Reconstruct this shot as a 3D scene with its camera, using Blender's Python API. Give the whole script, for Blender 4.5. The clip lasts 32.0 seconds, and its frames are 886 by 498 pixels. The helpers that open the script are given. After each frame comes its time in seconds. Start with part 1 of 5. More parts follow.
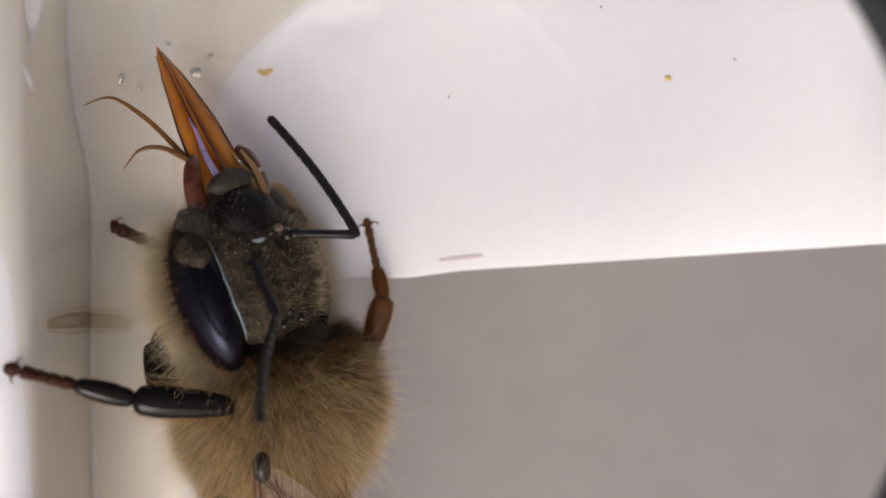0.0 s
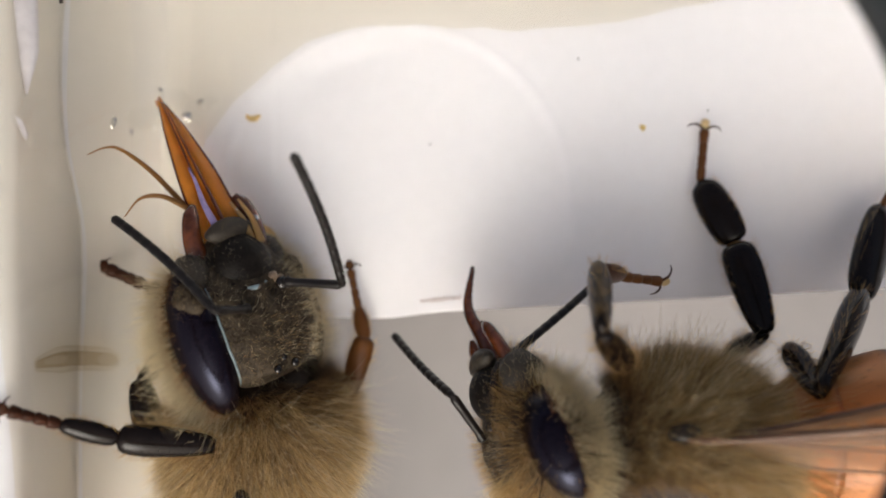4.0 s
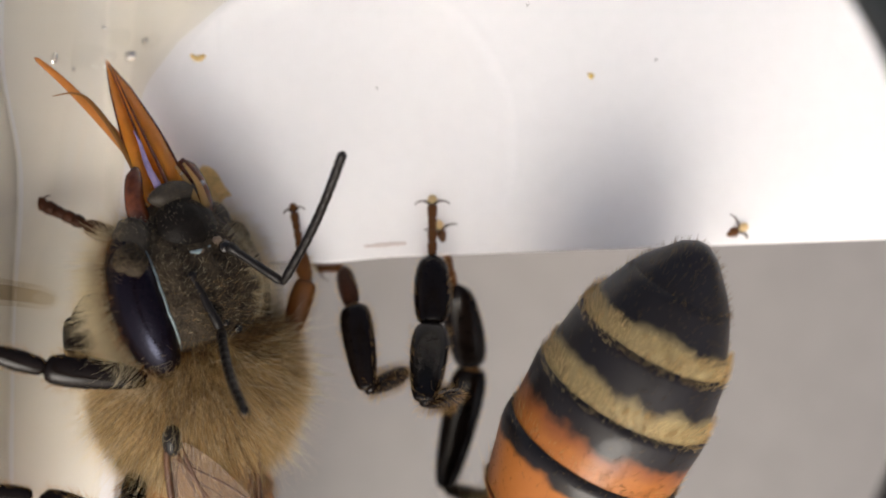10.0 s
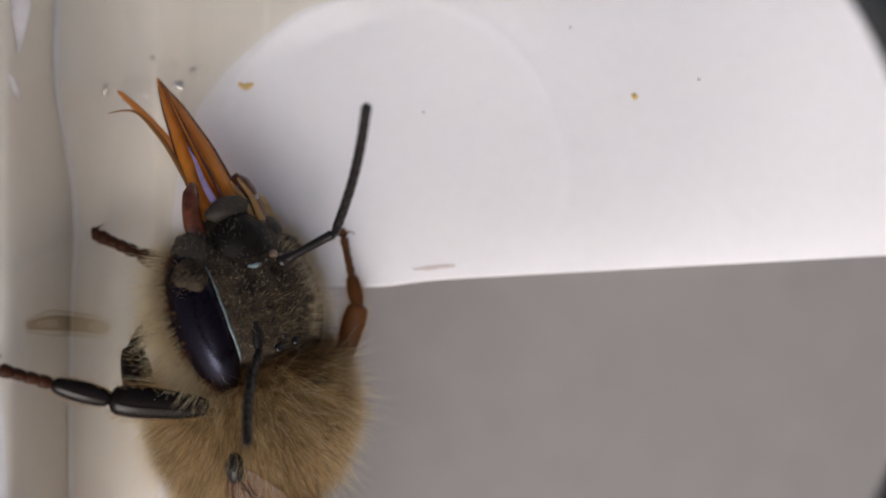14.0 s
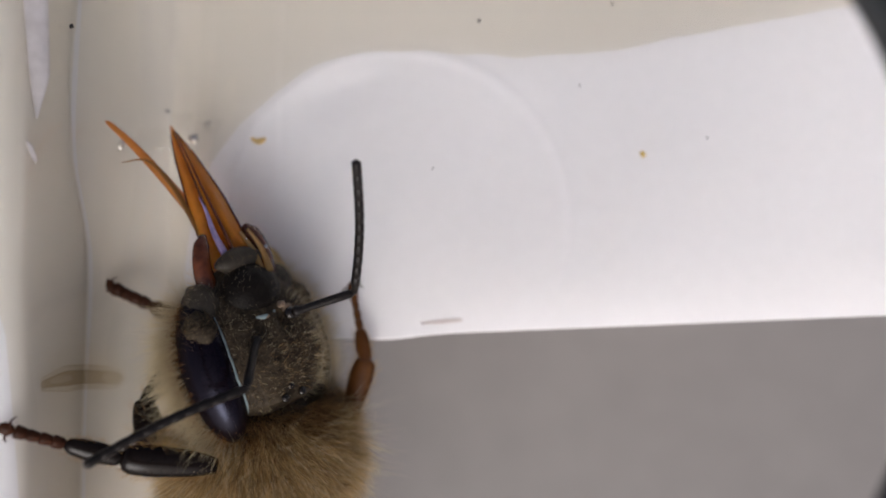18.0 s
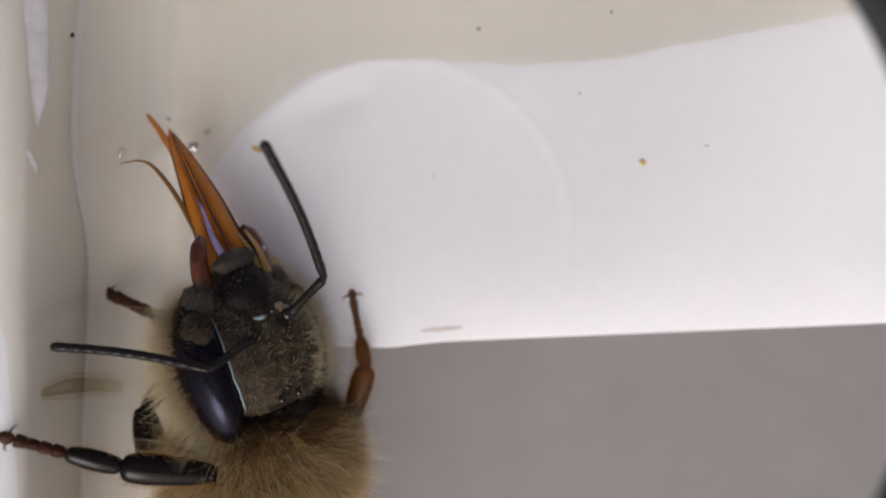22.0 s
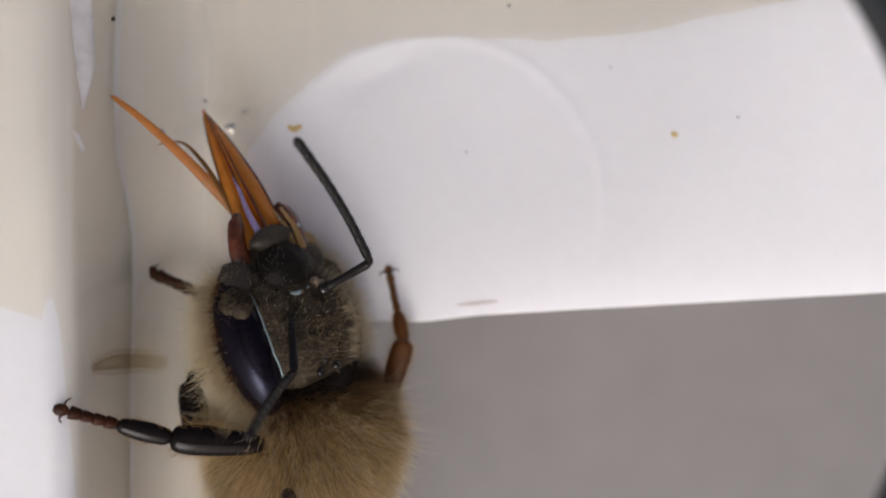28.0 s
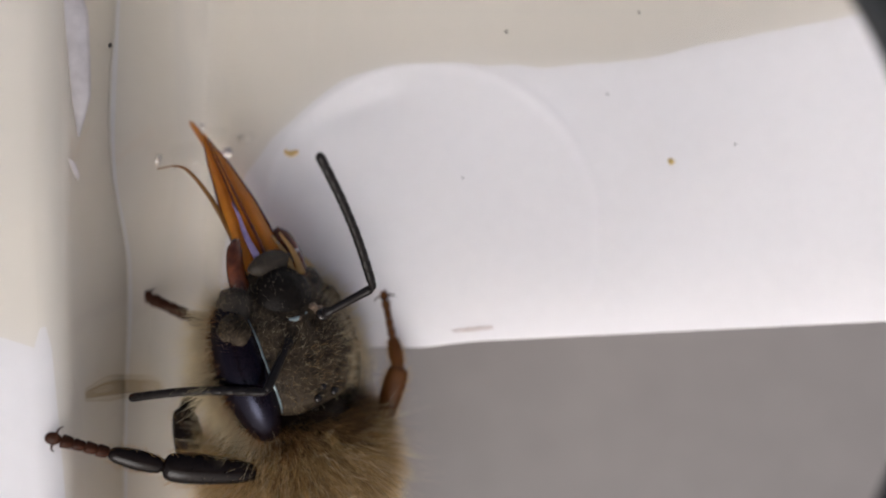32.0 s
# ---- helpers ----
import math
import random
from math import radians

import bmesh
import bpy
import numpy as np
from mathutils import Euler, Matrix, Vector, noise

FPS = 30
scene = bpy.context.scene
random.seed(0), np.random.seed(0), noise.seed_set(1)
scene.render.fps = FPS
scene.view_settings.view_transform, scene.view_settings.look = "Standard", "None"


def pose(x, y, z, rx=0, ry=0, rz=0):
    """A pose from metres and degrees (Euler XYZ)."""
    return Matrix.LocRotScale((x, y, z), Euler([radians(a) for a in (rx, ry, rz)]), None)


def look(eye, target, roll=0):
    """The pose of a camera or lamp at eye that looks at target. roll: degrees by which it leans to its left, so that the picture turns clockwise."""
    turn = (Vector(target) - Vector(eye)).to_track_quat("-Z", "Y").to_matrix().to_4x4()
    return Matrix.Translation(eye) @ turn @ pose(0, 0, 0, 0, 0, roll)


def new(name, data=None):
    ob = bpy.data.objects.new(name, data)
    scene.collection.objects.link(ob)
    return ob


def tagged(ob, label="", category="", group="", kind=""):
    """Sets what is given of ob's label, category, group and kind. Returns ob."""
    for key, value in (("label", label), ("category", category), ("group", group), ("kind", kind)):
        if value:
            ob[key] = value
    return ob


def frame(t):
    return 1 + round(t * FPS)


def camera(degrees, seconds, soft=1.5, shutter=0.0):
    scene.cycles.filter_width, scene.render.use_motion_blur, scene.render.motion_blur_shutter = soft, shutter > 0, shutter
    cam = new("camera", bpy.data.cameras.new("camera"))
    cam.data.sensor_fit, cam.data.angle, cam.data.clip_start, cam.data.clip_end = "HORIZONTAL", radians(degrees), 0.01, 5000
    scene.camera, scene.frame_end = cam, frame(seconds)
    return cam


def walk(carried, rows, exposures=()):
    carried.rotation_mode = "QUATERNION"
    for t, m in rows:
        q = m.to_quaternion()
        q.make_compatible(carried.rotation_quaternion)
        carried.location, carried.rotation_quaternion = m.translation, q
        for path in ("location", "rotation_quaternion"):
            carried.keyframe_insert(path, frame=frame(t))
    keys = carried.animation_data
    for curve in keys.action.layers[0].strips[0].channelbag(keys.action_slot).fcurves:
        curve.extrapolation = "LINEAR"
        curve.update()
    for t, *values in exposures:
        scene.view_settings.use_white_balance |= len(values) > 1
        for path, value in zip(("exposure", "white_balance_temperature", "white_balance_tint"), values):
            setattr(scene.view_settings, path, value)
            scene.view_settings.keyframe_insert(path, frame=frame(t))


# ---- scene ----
# All lengths below are millimetres; MM turns them into the world's metres.
MM = 0.001


def mm(x, y, z, rx=0, ry=0, rz=0):
    return pose(x * MM, y * MM, z * MM, rx, ry, rz)


# ---- camera ----
cam = camera(55.4, 32.0, 1.9)
cam.data.dof.use_dof, cam.data.dof.focus_distance, cam.data.dof.aperture_fstop = True, 0.0180, 55
CAMERA_ROWS = [  # seconds, eye in mm, turn in degrees
    (0, -0.52, -1.06, 20.07, -1.93, -0.37, -1.22), (0.5, -0.53, -1.54, 20.74, -0.84, -0.65, -1.75),
    (1, -0.69, -1.79, 20.74, -0.34, -0.86, -1.25), (1.5, -0.66, -2.05, 20.71, -0.74, -0.56, -2.24),
    (2, -0.66, -1.66, 20.19, -1.62, -0.08, -2.19), (2.5, -0.36, -1.12, 20.31, -0.98, 0.25, -1.48),
    (3, -0.27, -0.78, 20.54, -0.63, 0.11, -1.05), (3.5, -0.1, -0.55, 20.61, -0.38, 0.02, -0.69),
    (4, -0.03, -0.52, 20.65, -0.55, -0.34, -0.64), (4.5, 0.28, -0.42, 20.71, -0.37, -0.38, -0.21),
    (6.5, 0.73, -0.29, 20.69, -0.52, -0.36, 0.46), (7, 0.58, -0.43, 20.81, -0.14, -0.76, 0.35),
    (7.5, 0.52, -0.37, 20.79, -0.37, -1.25, 0.57), (8, 0.16, 0.55, 20.8, -1.12, -2.61, 0.9), (8.5, 0.5, 0.04, 20.85, -0.36, -1.71, 0.76),
    (9, 0.15, 0.28, 20.85, -1, -2.5, 0.75), (9.5, 0.91, -1.84, 20.56, -0.79, -1.56, 0.45), (10, 0.95, -1.9, 20.51, -0.42, -1.33, 0.33),
    (10.5, 0.85, -1.99, 20.4, 0.09, -1.54, 0.04), (11, 0.87, -2.07, 20.5, 0.26, -1.44, 0.07), (11.5, 0.87, -2, 20.47, 0.49, -1.29, 0.03),
    (12, 0.65, -1.69, 20.58, 1.15, -1.4, 0.01), (12.5, -0.34, -0.52, 20.91, 2.27, -1.84, 0.32), (13, 0.04, -0.59, 20.9, 2.88, -0.56, 0.56),
    (13.5, 0.21, -1.35, 20.82, 2.98, 0.27, 0.13), (14, -0.2, -1.5, 20.66, 0.01, -1.24, -0.7),
    (14.5, -0.32, -1.01, 20.7, -0.75, -1.46, -0.72), (16.5, 0.11, -0.67, 20.79, 0.12, -0.21, -0.53),
    (17, 0.15, -0.87, 20.87, 0.73, 0.01, -0.4), (17.5, -0.11, -0.19, 20.89, -0.06, -0.44, -0.07),
    (18, -0.01, -0.11, 20.9, -0.12, -0.18, 0.01), (18.5, 0.02, -0.01, 20.91, -0.19, 0.01, -0.03), (19, 0, 0, 21, 0, 0, 0),
    (19.5, 0.03, -0.04, 20.91, 0.17, 0.12, -0.12), (20, 0.13, 0, 20.91, 0.22, 0.31, -0.15), (20.5, 0.1, 0.03, 20.89, 0.17, 0.14, 0.06),
    (21, 0.14, 0.01, 20.9, 0.27, 0.2, 0.12), (21.5, 0.13, 0.04, 20.91, 0.16, 0.19, -0.05), (22, 0.02, -0.01, 20.92, 0.13, -0.1, 0.01),
    (22.5, -0.02, -0.11, 20.94, 0.41, -0.19, 0.06), (23, 0.06, -0.05, 20.89, 0.39, 0.06, -0.09),
    (23.5, 0.09, 0.01, 20.91, 0.21, 0.14, -0.03), (24, 0.12, 0.09, 20.94, 0.51, 0.31, 0), (24.5, 0.08, 0.01, 20.99, 0.48, 0.28, -0.01),
    (25, 0.12, 0.02, 20.95, 0.13, 0.5, -0.35), (25.5, 0.05, -0.01, 21.03, 0.03, 0.71, -0.34),
    (27.5, -0.23, -0.23, 21.21, -0.67, 1.36, -0.36), (28, -0.39, -0.37, 21.23, -0.58, 1.14, -0.92),
    (28.5, -0.24, -0.2, 21.25, -0.99, 1.5, -0.42), (29, -0.2, -0.12, 21.25, -1.11, 1.74, -0.56),
    (29.5, -0.12, 0.04, 21.28, -1.17, 1.96, -0.36), (30, -0.12, 0.02, 21.25, -1.03, 2.13, -0.5),
    (30.5, -0.16, 0.03, 21.23, -0.6, 2.09, -0.38), (31, -0.13, 0.12, 21.26, -0.67, 2.15, -0.16),
    (31.5, -0.15, 0.03, 21.2, -0.26, 1.98, -0.3), (32, -0.17, 0.09, 21.19, -0.07, 1.44, -0.58),
]
walk(cam, [(r[0], mm(*r[1:])) for r in CAMERA_ROWS],
     exposures=[(0, -0.42, 6550, 10), (1, -0.45, 6600, 10), (2, -0.40, 6850, 8), (3, -0.06, 6750, 4), (4, -0.02, 6700, 4), (7, 0.04, 6650, 4), (9, -0.04, 6650, 4),
                (10.4, -0.14, 6650, 5), (11.5, -0.22, 6600, 8), (12.5, -0.61, 6350, 8), (20, -0.66, 6320, 8), (32, -0.66, 6320, 8)])
scene.view_settings.exposure = 0.0

# ---- light: low sun in front of the ledge, softened, and the sky ----
SUN_UP, SUN_TURN = 48, 184
world = bpy.data.worlds.new("sky")
scene.world = world
world.use_nodes = True
wn = world.node_tree
sky = wn.nodes.new("ShaderNodeTexSky")
sky.sky_type, sky.sun_disc = "NISHITA", False
sky.sun_elevation, sky.sun_rotation = radians(SUN_UP), radians(SUN_TURN)
sky.air_density, sky.dust_density, sky.ozone_density = 0.5, 8.0, 0.6
haze = wn.nodes.new("ShaderNodeMix")
haze.data_type, haze.blend_type = "RGBA", "MULTIPLY"
haze.inputs["Factor"].default_value, haze.inputs["B"].default_value = 1.0, (0.985, 0.985, 0.99, 1)
wn.links.new(sky.outputs[0], haze.inputs["A"])
wn.links.new(haze.outputs["Result"], wn.nodes["Background"].inputs[0])
wn.nodes["Background"].inputs[1].default_value = 0.195
sun = new("sun", bpy.data.lights.new("sun", "SUN"))
sun.data.energy, sun.data.angle, sun.data.color = 1.2, radians(30), (0.935, 0.965, 1.06)
_a, _e = radians(90 - SUN_TURN), radians(SUN_UP)
sun.matrix_world = look(Vector((math.cos(_a) * math.cos(_e), math.sin(_a) * math.cos(_e), math.sin(_e))), (0, 0, 0))


# ---- materials ----
def material(name, color, rough=0.5, metal=0.0, vary=0.15, grain=400.0, bump=0.0, coat=0.0, second=None, fine=4.0, sss=0.0,
             spec=0.5, trans=0.0):
    """Principled surface with colour variation at two scales and fine relief; grain in cycles per metre."""
    m = bpy.data.materials.new(name)
    m.use_nodes = True
    t = m.node_tree
    b = t.nodes["Principled BSDF"]
    co = t.nodes.new("ShaderNodeTexCoord")
    n1 = t.nodes.new("ShaderNodeTexNoise")
    n1.inputs["Scale"].default_value, n1.inputs["Detail"].default_value = grain, 4
    n2 = t.nodes.new("ShaderNodeTexNoise")
    n2.inputs["Scale"].default_value, n2.inputs["Detail"].default_value = grain * fine, 6
    add = t.nodes.new("ShaderNodeMath")
    add.operation = "ADD"
    half = t.nodes.new("ShaderNodeMath")
    half.operation, half.inputs[1].default_value = "MULTIPLY", 0.5
    ramp = t.nodes.new("ShaderNodeValToRGB")
    other = second or [c * (1 - vary) for c in color]
    ramp.color_ramp.elements[0].position, ramp.color_ramp.elements[1].position = 0.35, 0.65
    ramp.color_ramp.elements[0].color, ramp.color_ramp.elements[1].color = (*other, 1), (*color, 1)
    for n in (n1, n2):
        t.links.new(co.outputs["Object"], n.inputs["Vector"])
    t.links.new(n1.outputs["Fac"], add.inputs[0])
    t.links.new(n2.outputs["Fac"], add.inputs[1])
    t.links.new(add.outputs[0], half.inputs[0])
    t.links.new(half.outputs[0], ramp.inputs["Fac"])
    t.links.new(ramp.outputs[0], b.inputs["Base Color"])
    b.inputs["Roughness"].default_value, b.inputs["Metallic"].default_value = rough, metal
    b.inputs["Coat Weight"].default_value, b.inputs["Coat Roughness"].default_value = coat, 0.08
    b.inputs["Specular IOR Level"].default_value = spec
    b.inputs["Transmission Weight"].default_value = trans
    if sss:
        b.inputs["Subsurface Weight"].default_value = sss
        b.subsurface_method = "BURLEY"
        b.inputs["Subsurface Radius"].default_value = (1.0, 0.94, 0.88)
        b.inputs["Subsurface Scale"].default_value = 0.0025
    if bump:
        bp = t.nodes.new("ShaderNodeBump")
        bp.inputs["Strength"].default_value, bp.inputs["Distance"].default_value = bump, 0.00005
        t.links.new(n2.outputs["Fac"], bp.inputs["Height"])
        t.links.new(bp.outputs[0], b.inputs["Normal"])
    return m


def clear(name, tint, gloss=0.05, shine=0.05, wave=0.0, scale=900.0, milk=0.0):
    """Thin clear sheet: what lies behind shows tinted through it, under a share of gloss."""
    m = bpy.data.materials.new(name)
    m.use_nodes = True
    t = m.node_tree
    t.nodes.remove(t.nodes["Principled BSDF"])
    tr, gl, mix = (t.nodes.new(k) for k in ("ShaderNodeBsdfTransparent", "ShaderNodeBsdfGlossy", "ShaderNodeMixShader"))
    mix.inputs[0].default_value = shine
    tr.inputs["Color"].default_value = (*tint, 1)
    gl.inputs["Roughness"].default_value = gloss
    t.links.new(tr.outputs[0], mix.inputs[1])
    t.links.new(gl.outputs[0], mix.inputs[2])
    t.links.new(mix.outputs[0], t.nodes["Material Output"].inputs["Surface"])
    if milk:
        body, blend = t.nodes.new("ShaderNodeBsdfDiffuse"), t.nodes.new("ShaderNodeMixShader")
        body.inputs["Color"].default_value = (0.62, 0.44, 0.33, 1)
        blend.inputs[0].default_value = milk
        t.links.new(mix.outputs[0], blend.inputs[1])
        t.links.new(body.outputs[0], blend.inputs[2])
        t.links.new(blend.outputs[0], t.nodes["Material Output"].inputs["Surface"])
    if wave:
        co, n, bp = (t.nodes.new(k) for k in ("ShaderNodeTexCoord", "ShaderNodeTexNoise", "ShaderNodeBump"))
        n.inputs["Scale"].default_value, n.inputs["Detail"].default_value = scale, 3
        bp.inputs["Strength"].default_value, bp.inputs["Distance"].default_value = wave, 0.0003
        t.links.new(co.outputs["Object"], n.inputs["Vector"])
        t.links.new(n.outputs["Fac"], bp.inputs["Height"])
        t.links.new(bp.outputs[0], gl.inputs["Normal"])
    return m


PLASTIC = material("white_plastic", (0.80, 0.79, 0.80), 0.34, vary=0.035, grain=300, bump=0.02, coat=0.3, fine=9, sss=0.75)
WALL_PLASTIC = material("glossy_plastic", (0.80, 0.79, 0.80), 0.3, vary=0.04, grain=280, bump=0.04, coat=0.5, fine=7, sss=0.75)
TABLE = material("table_grey", (0.235, 0.218, 0.212), 0.6, vary=0.1, grain=60, bump=0.1, fine=8)
SYRUP = clear("sugar_syrup", (0.965, 0.94, 0.87), 0.03, 0.04, 0.10, 400)
SWELL = clear("syrup_skin", (1.0, 1.0, 0.99), 0.05, 0.06, 0.4, 1400)
STREAK = clear("streak_tint", (0.925, 0.88, 0.80), 0.4, 0.01)
STREAK_EDGE = clear("streak_edge_tint", (0.965, 0.945, 0.905), 0.4, 0.01)
GLINT = clear("syrup_bead_skin", (1.0, 1.0, 0.99), 0.03, 0.6)
CHITIN = material("black_chitin", (0.014, 0.011, 0.010), 0.32, vary=0.4, grain=2500, bump=0.2, coat=0.04, spec=0.22)
FACE = material("face_chitin", (0.085, 0.064, 0.042), 0.42, vary=0.85, grain=4000, bump=0.6, spec=0.08)
CHEEK = material("cheek_chitin", (0.06, 0.049, 0.037), 0.45, vary=0.4, grain=3500, bump=0.3, spec=0.2)
CLYPEUS = material("clypeus_chitin", (0.014, 0.011, 0.009), 0.42, vary=0.5, grain=4000, bump=0.4, spec=0.10)
EYE = material("compound_eye", (0.007, 0.004, 0.006), 0.2, vary=0.4, grain=9000, bump=0.04, coat=0.0, spec=0.22)
# blue put into the gloss to colour the eye's sky highlight
EYE.node_tree.nodes["Principled BSDF"].inputs["Specular Tint"].default_value = (0.62, 0.68, 1.0, 1)
LEG = material("leg_chitin", (0.009, 0.006, 0.005), 0.13, vary=0.4, grain=3000, bump=0.05, coat=0.06, spec=0.12)
FOOT = material("foot_chitin", (0.055, 0.020, 0.010), 0.35, vary=0.5, grain=3000, bump=0.2, coat=0.0, spec=0.10)
MANDIBLE = material("mandible_chitin", (0.13, 0.034, 0.011), 0.22, vary=0.7, grain=1400, bump=0.1, coat=0.3, spec=0.4)
BROW = material("brow_skin", (0.30, 0.215, 0.15), 0.4, vary=0.5, grain=5000, bump=0.4, spec=0.3)
OCELLUS = material("wet_black_lens", (0.012, 0.008, 0.006), 0.15, vary=0.3, grain=3000, coat=0.15, spec=0.4)
SEAM = material("eye_seam", (0.34, 0.44, 0.46), 0.3, vary=0.4, grain=3000, spec=0.4)
LILAC = material("lilac_reflection", (0.40, 0.32, 0.56), 0.2, vary=0.3, grain=2500, coat=0.5)


def hair(name, color, rough=0.5, coat=0.0):
    """Hair or thin horn that lets some light through from behind."""
    m = material(name, color, rough, vary=0.35, grain=900, spec=0.3, coat=coat)
    t = m.node_tree
    tl, mix = t.nodes.new("ShaderNodeBsdfTranslucent"), t.nodes.new("ShaderNodeMixShader")
    tl.inputs["Color"].default_value = (*color, 1)
    mix.inputs[0].default_value = 0.48
    t.links.new(t.nodes["Principled BSDF"].outputs[0], mix.inputs[1])
    t.links.new(tl.outputs[0], mix.inputs[2])
    t.links.new(mix.outputs[0], t.nodes["Material Output"].inputs["Surface"])
    return m


AMBER = hair("amber_chitin", (0.80, 0.33, 0.045), 0.2, 0.4)
GLOSSA = hair("tongue_skin", (0.66, 0.29, 0.08), 0.25, 0.3)
WET_HIGHLIGHT = hair("white_highlight", (0.84, 0.82, 0.85), 0.15, 0.6)
PALP = hair("palp_chitin", (0.34, 0.17, 0.05), 0.3, 0.2)
TARSUS = hair("tarsus_chitin", (0.20, 0.078, 0.022), 0.3, 0.2)
FUZZ_GREY = hair("grey_fuzz", (0.58, 0.49, 0.35))
FUZZ_PALE = hair("pale_fuzz", (0.82, 0.72, 0.50))
FUZZ_DARK = hair("brown_fuzz", (0.30, 0.20, 0.10))
RIM_HAIR = hair("rim_hair", (0.46, 0.22, 0.07))
HAIR = hair("tan_hair", (0.58, 0.38, 0.16))
HAIR_PALE = hair("pale_hair", (0.84, 0.66, 0.36))
HAIR_DARK = hair("dark_hair", (0.16, 0.105, 0.055))
SKIN = material("thorax_chitin", (0.045, 0.028, 0.018), 0.5, vary=0.5, grain=2000, bump=0.3, spec=0.14)
WING = clear("wing_membrane", (0.90, 0.84, 0.74), 0.32, 0.05, 0.06, 1500, 0.10)
VEIN = material("wing_vein", (0.12, 0.05, 0.02), 0.4, vary=0.4, grain=2000)
CRUMB = material("yellow_crumb", (0.74, 0.52, 0.12), 0.5, vary=0.4, grain=5000, bump=0.4)
STAIN = material("yellow_stain", (0.85, 0.60, 0.24), 0.35, vary=0.4, grain=2500, bump=0.2)
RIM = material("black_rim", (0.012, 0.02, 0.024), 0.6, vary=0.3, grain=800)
SCUFF = material("scuff_brown", (0.68, 0.60, 0.58), 0.5, vary=0.3, grain=3000)
DUST = material("dark_dust", (0.06, 0.05, 0.045), 0.7, vary=0.4, grain=5000)


def banded(name, stops):
    """Abdomen plate: colour by place along the body, with worn edges."""
    m = material(name, (0.5, 0.2, 0.05), 0.42, grain=1800, bump=0.15, coat=0.14, spec=0.3)
    t = m.node_tree
    b = t.nodes["Principled BSDF"]
    co, sep, mr, n, ad = (t.nodes.new(k) for k in ("ShaderNodeTexCoord", "ShaderNodeSeparateXYZ", "ShaderNodeMapRange",
                                                   "ShaderNodeTexNoise", "ShaderNodeMath"))
    n.inputs["Scale"].default_value, n.inputs["Detail"].default_value = 1500, 4
    mr.inputs["From Min"].default_value, mr.inputs["From Max"].default_value = -0.010, 0.0
    ad.operation = "MULTIPLY_ADD"
    ad.inputs[1].default_value, ad.inputs[2].default_value = 0.07, -0.035
    s2 = t.nodes.new("ShaderNodeMath")
    ramp = t.nodes.new("ShaderNodeValToRGB")
    els = ramp.color_ramp.elements
    while len(els) < len(stops):
        els.new(0.5)
    for e, (x, c) in zip(els, sorted(stops)):
        e.position, e.color = (x + 10) / 10, (*c, 1)
    t.links.new(co.outputs["Object"], sep.inputs[0])
    t.links.new(sep.outputs[0], mr.inputs["Value"])
    t.links.new(co.outputs["Object"], n.inputs["Vector"])
    t.links.new(n.outputs["Fac"], ad.inputs[0])
    t.links.new(ad.outputs[0], s2.inputs[0])
    t.links.new(mr.outputs[0], s2.inputs[1])
    t.links.new(s2.outputs[0], ramp.inputs["Fac"])
    t.links.new(ramp.outputs[0], b.inputs["Base Color"])
    return m


# ---- mesh tools ----
def mesh_of(name, verts, faces, mat, smooth=True):
    me = bpy.data.meshes.new(name)
    v = np.asarray(verts, dtype=float) * MM
    me.from_pydata(v.tolist(), [], faces)
    me.materials.append(mat)
    if smooth:
        me.polygons.foreach_set("use_smooth", [True] * len(me.polygons))
    me.update()
    return me


def part(name, me, parent, label=""):
    ob = new(name, me)
    ob.parent = parent
    if label:
        tagged(ob, label)
    return ob


def rings_mesh(rings):
    """Verts and faces of a closed body from rings of equal count; the ends close in fans."""
    n = len(rings[0])
    verts = [tuple(p) for r in rings for p in r]
    faces = [(i * n + j, i * n + (j + 1) % n, (i + 1) * n + (j + 1) % n, (i + 1) * n + j)
             for i in range(len(rings) - 1) for j in range(n)]
    a, b = len(verts), len(verts) + 1
    verts += [tuple(np.mean(rings[0], axis=0)), tuple(np.mean(rings[-1], axis=0))]
    k = (len(rings) - 1) * n
    faces += [(a, (j + 1) % n, j) for j in range(n)] + [(b, k + j, k + (j + 1) % n) for j in range(n)]
    return verts, faces


def tube(points, radii, n=10, flat=1.0, up=(0, 0, 1)):
    """A limb along a line of points; flat squeezes it along its second axis."""
    p = [Vector(q) for q in points]
    rings, side = [], None
    for i, q in enumerate(p):
        d = (p[min(i + 1, len(p) - 1)] - p[max(i - 1, 0)]).normalized()
        if side is None:
            u = Vector(up)
            if abs(d.dot(u)) > 0.95:
                u = Vector((1, 0, 0))
            side = d.cross(u)
        side = (side - d * side.dot(d)).normalized()
        w = d.cross(side)
        rings.append([q + side * radii[i] * math.cos(a) + w * radii[i] * flat * math.sin(a)
                      for a in (2 * math.pi * j / n for j in range(n))])
    return rings_mesh(rings)


def spline(points, steps=6):
    """Catmull-Rom line through points."""
    p = [Vector(q) for q in points]
    p = [2 * p[0] - p[1]] + p + [2 * p[-1] - p[-2]]
    out = []
    for i in range(1, len(p) - 2):
        for s in range(steps):
            t = s / steps
            a, b, c, d = p[i - 1:i + 3]
            out.append(0.5 * ((2 * b) + (c - a) * t + (2 * a - 5 * b + 4 * c - d) * t * t + (3 * b - a - 3 * c + d) * t ** 3))
    return out + [p[-2]]


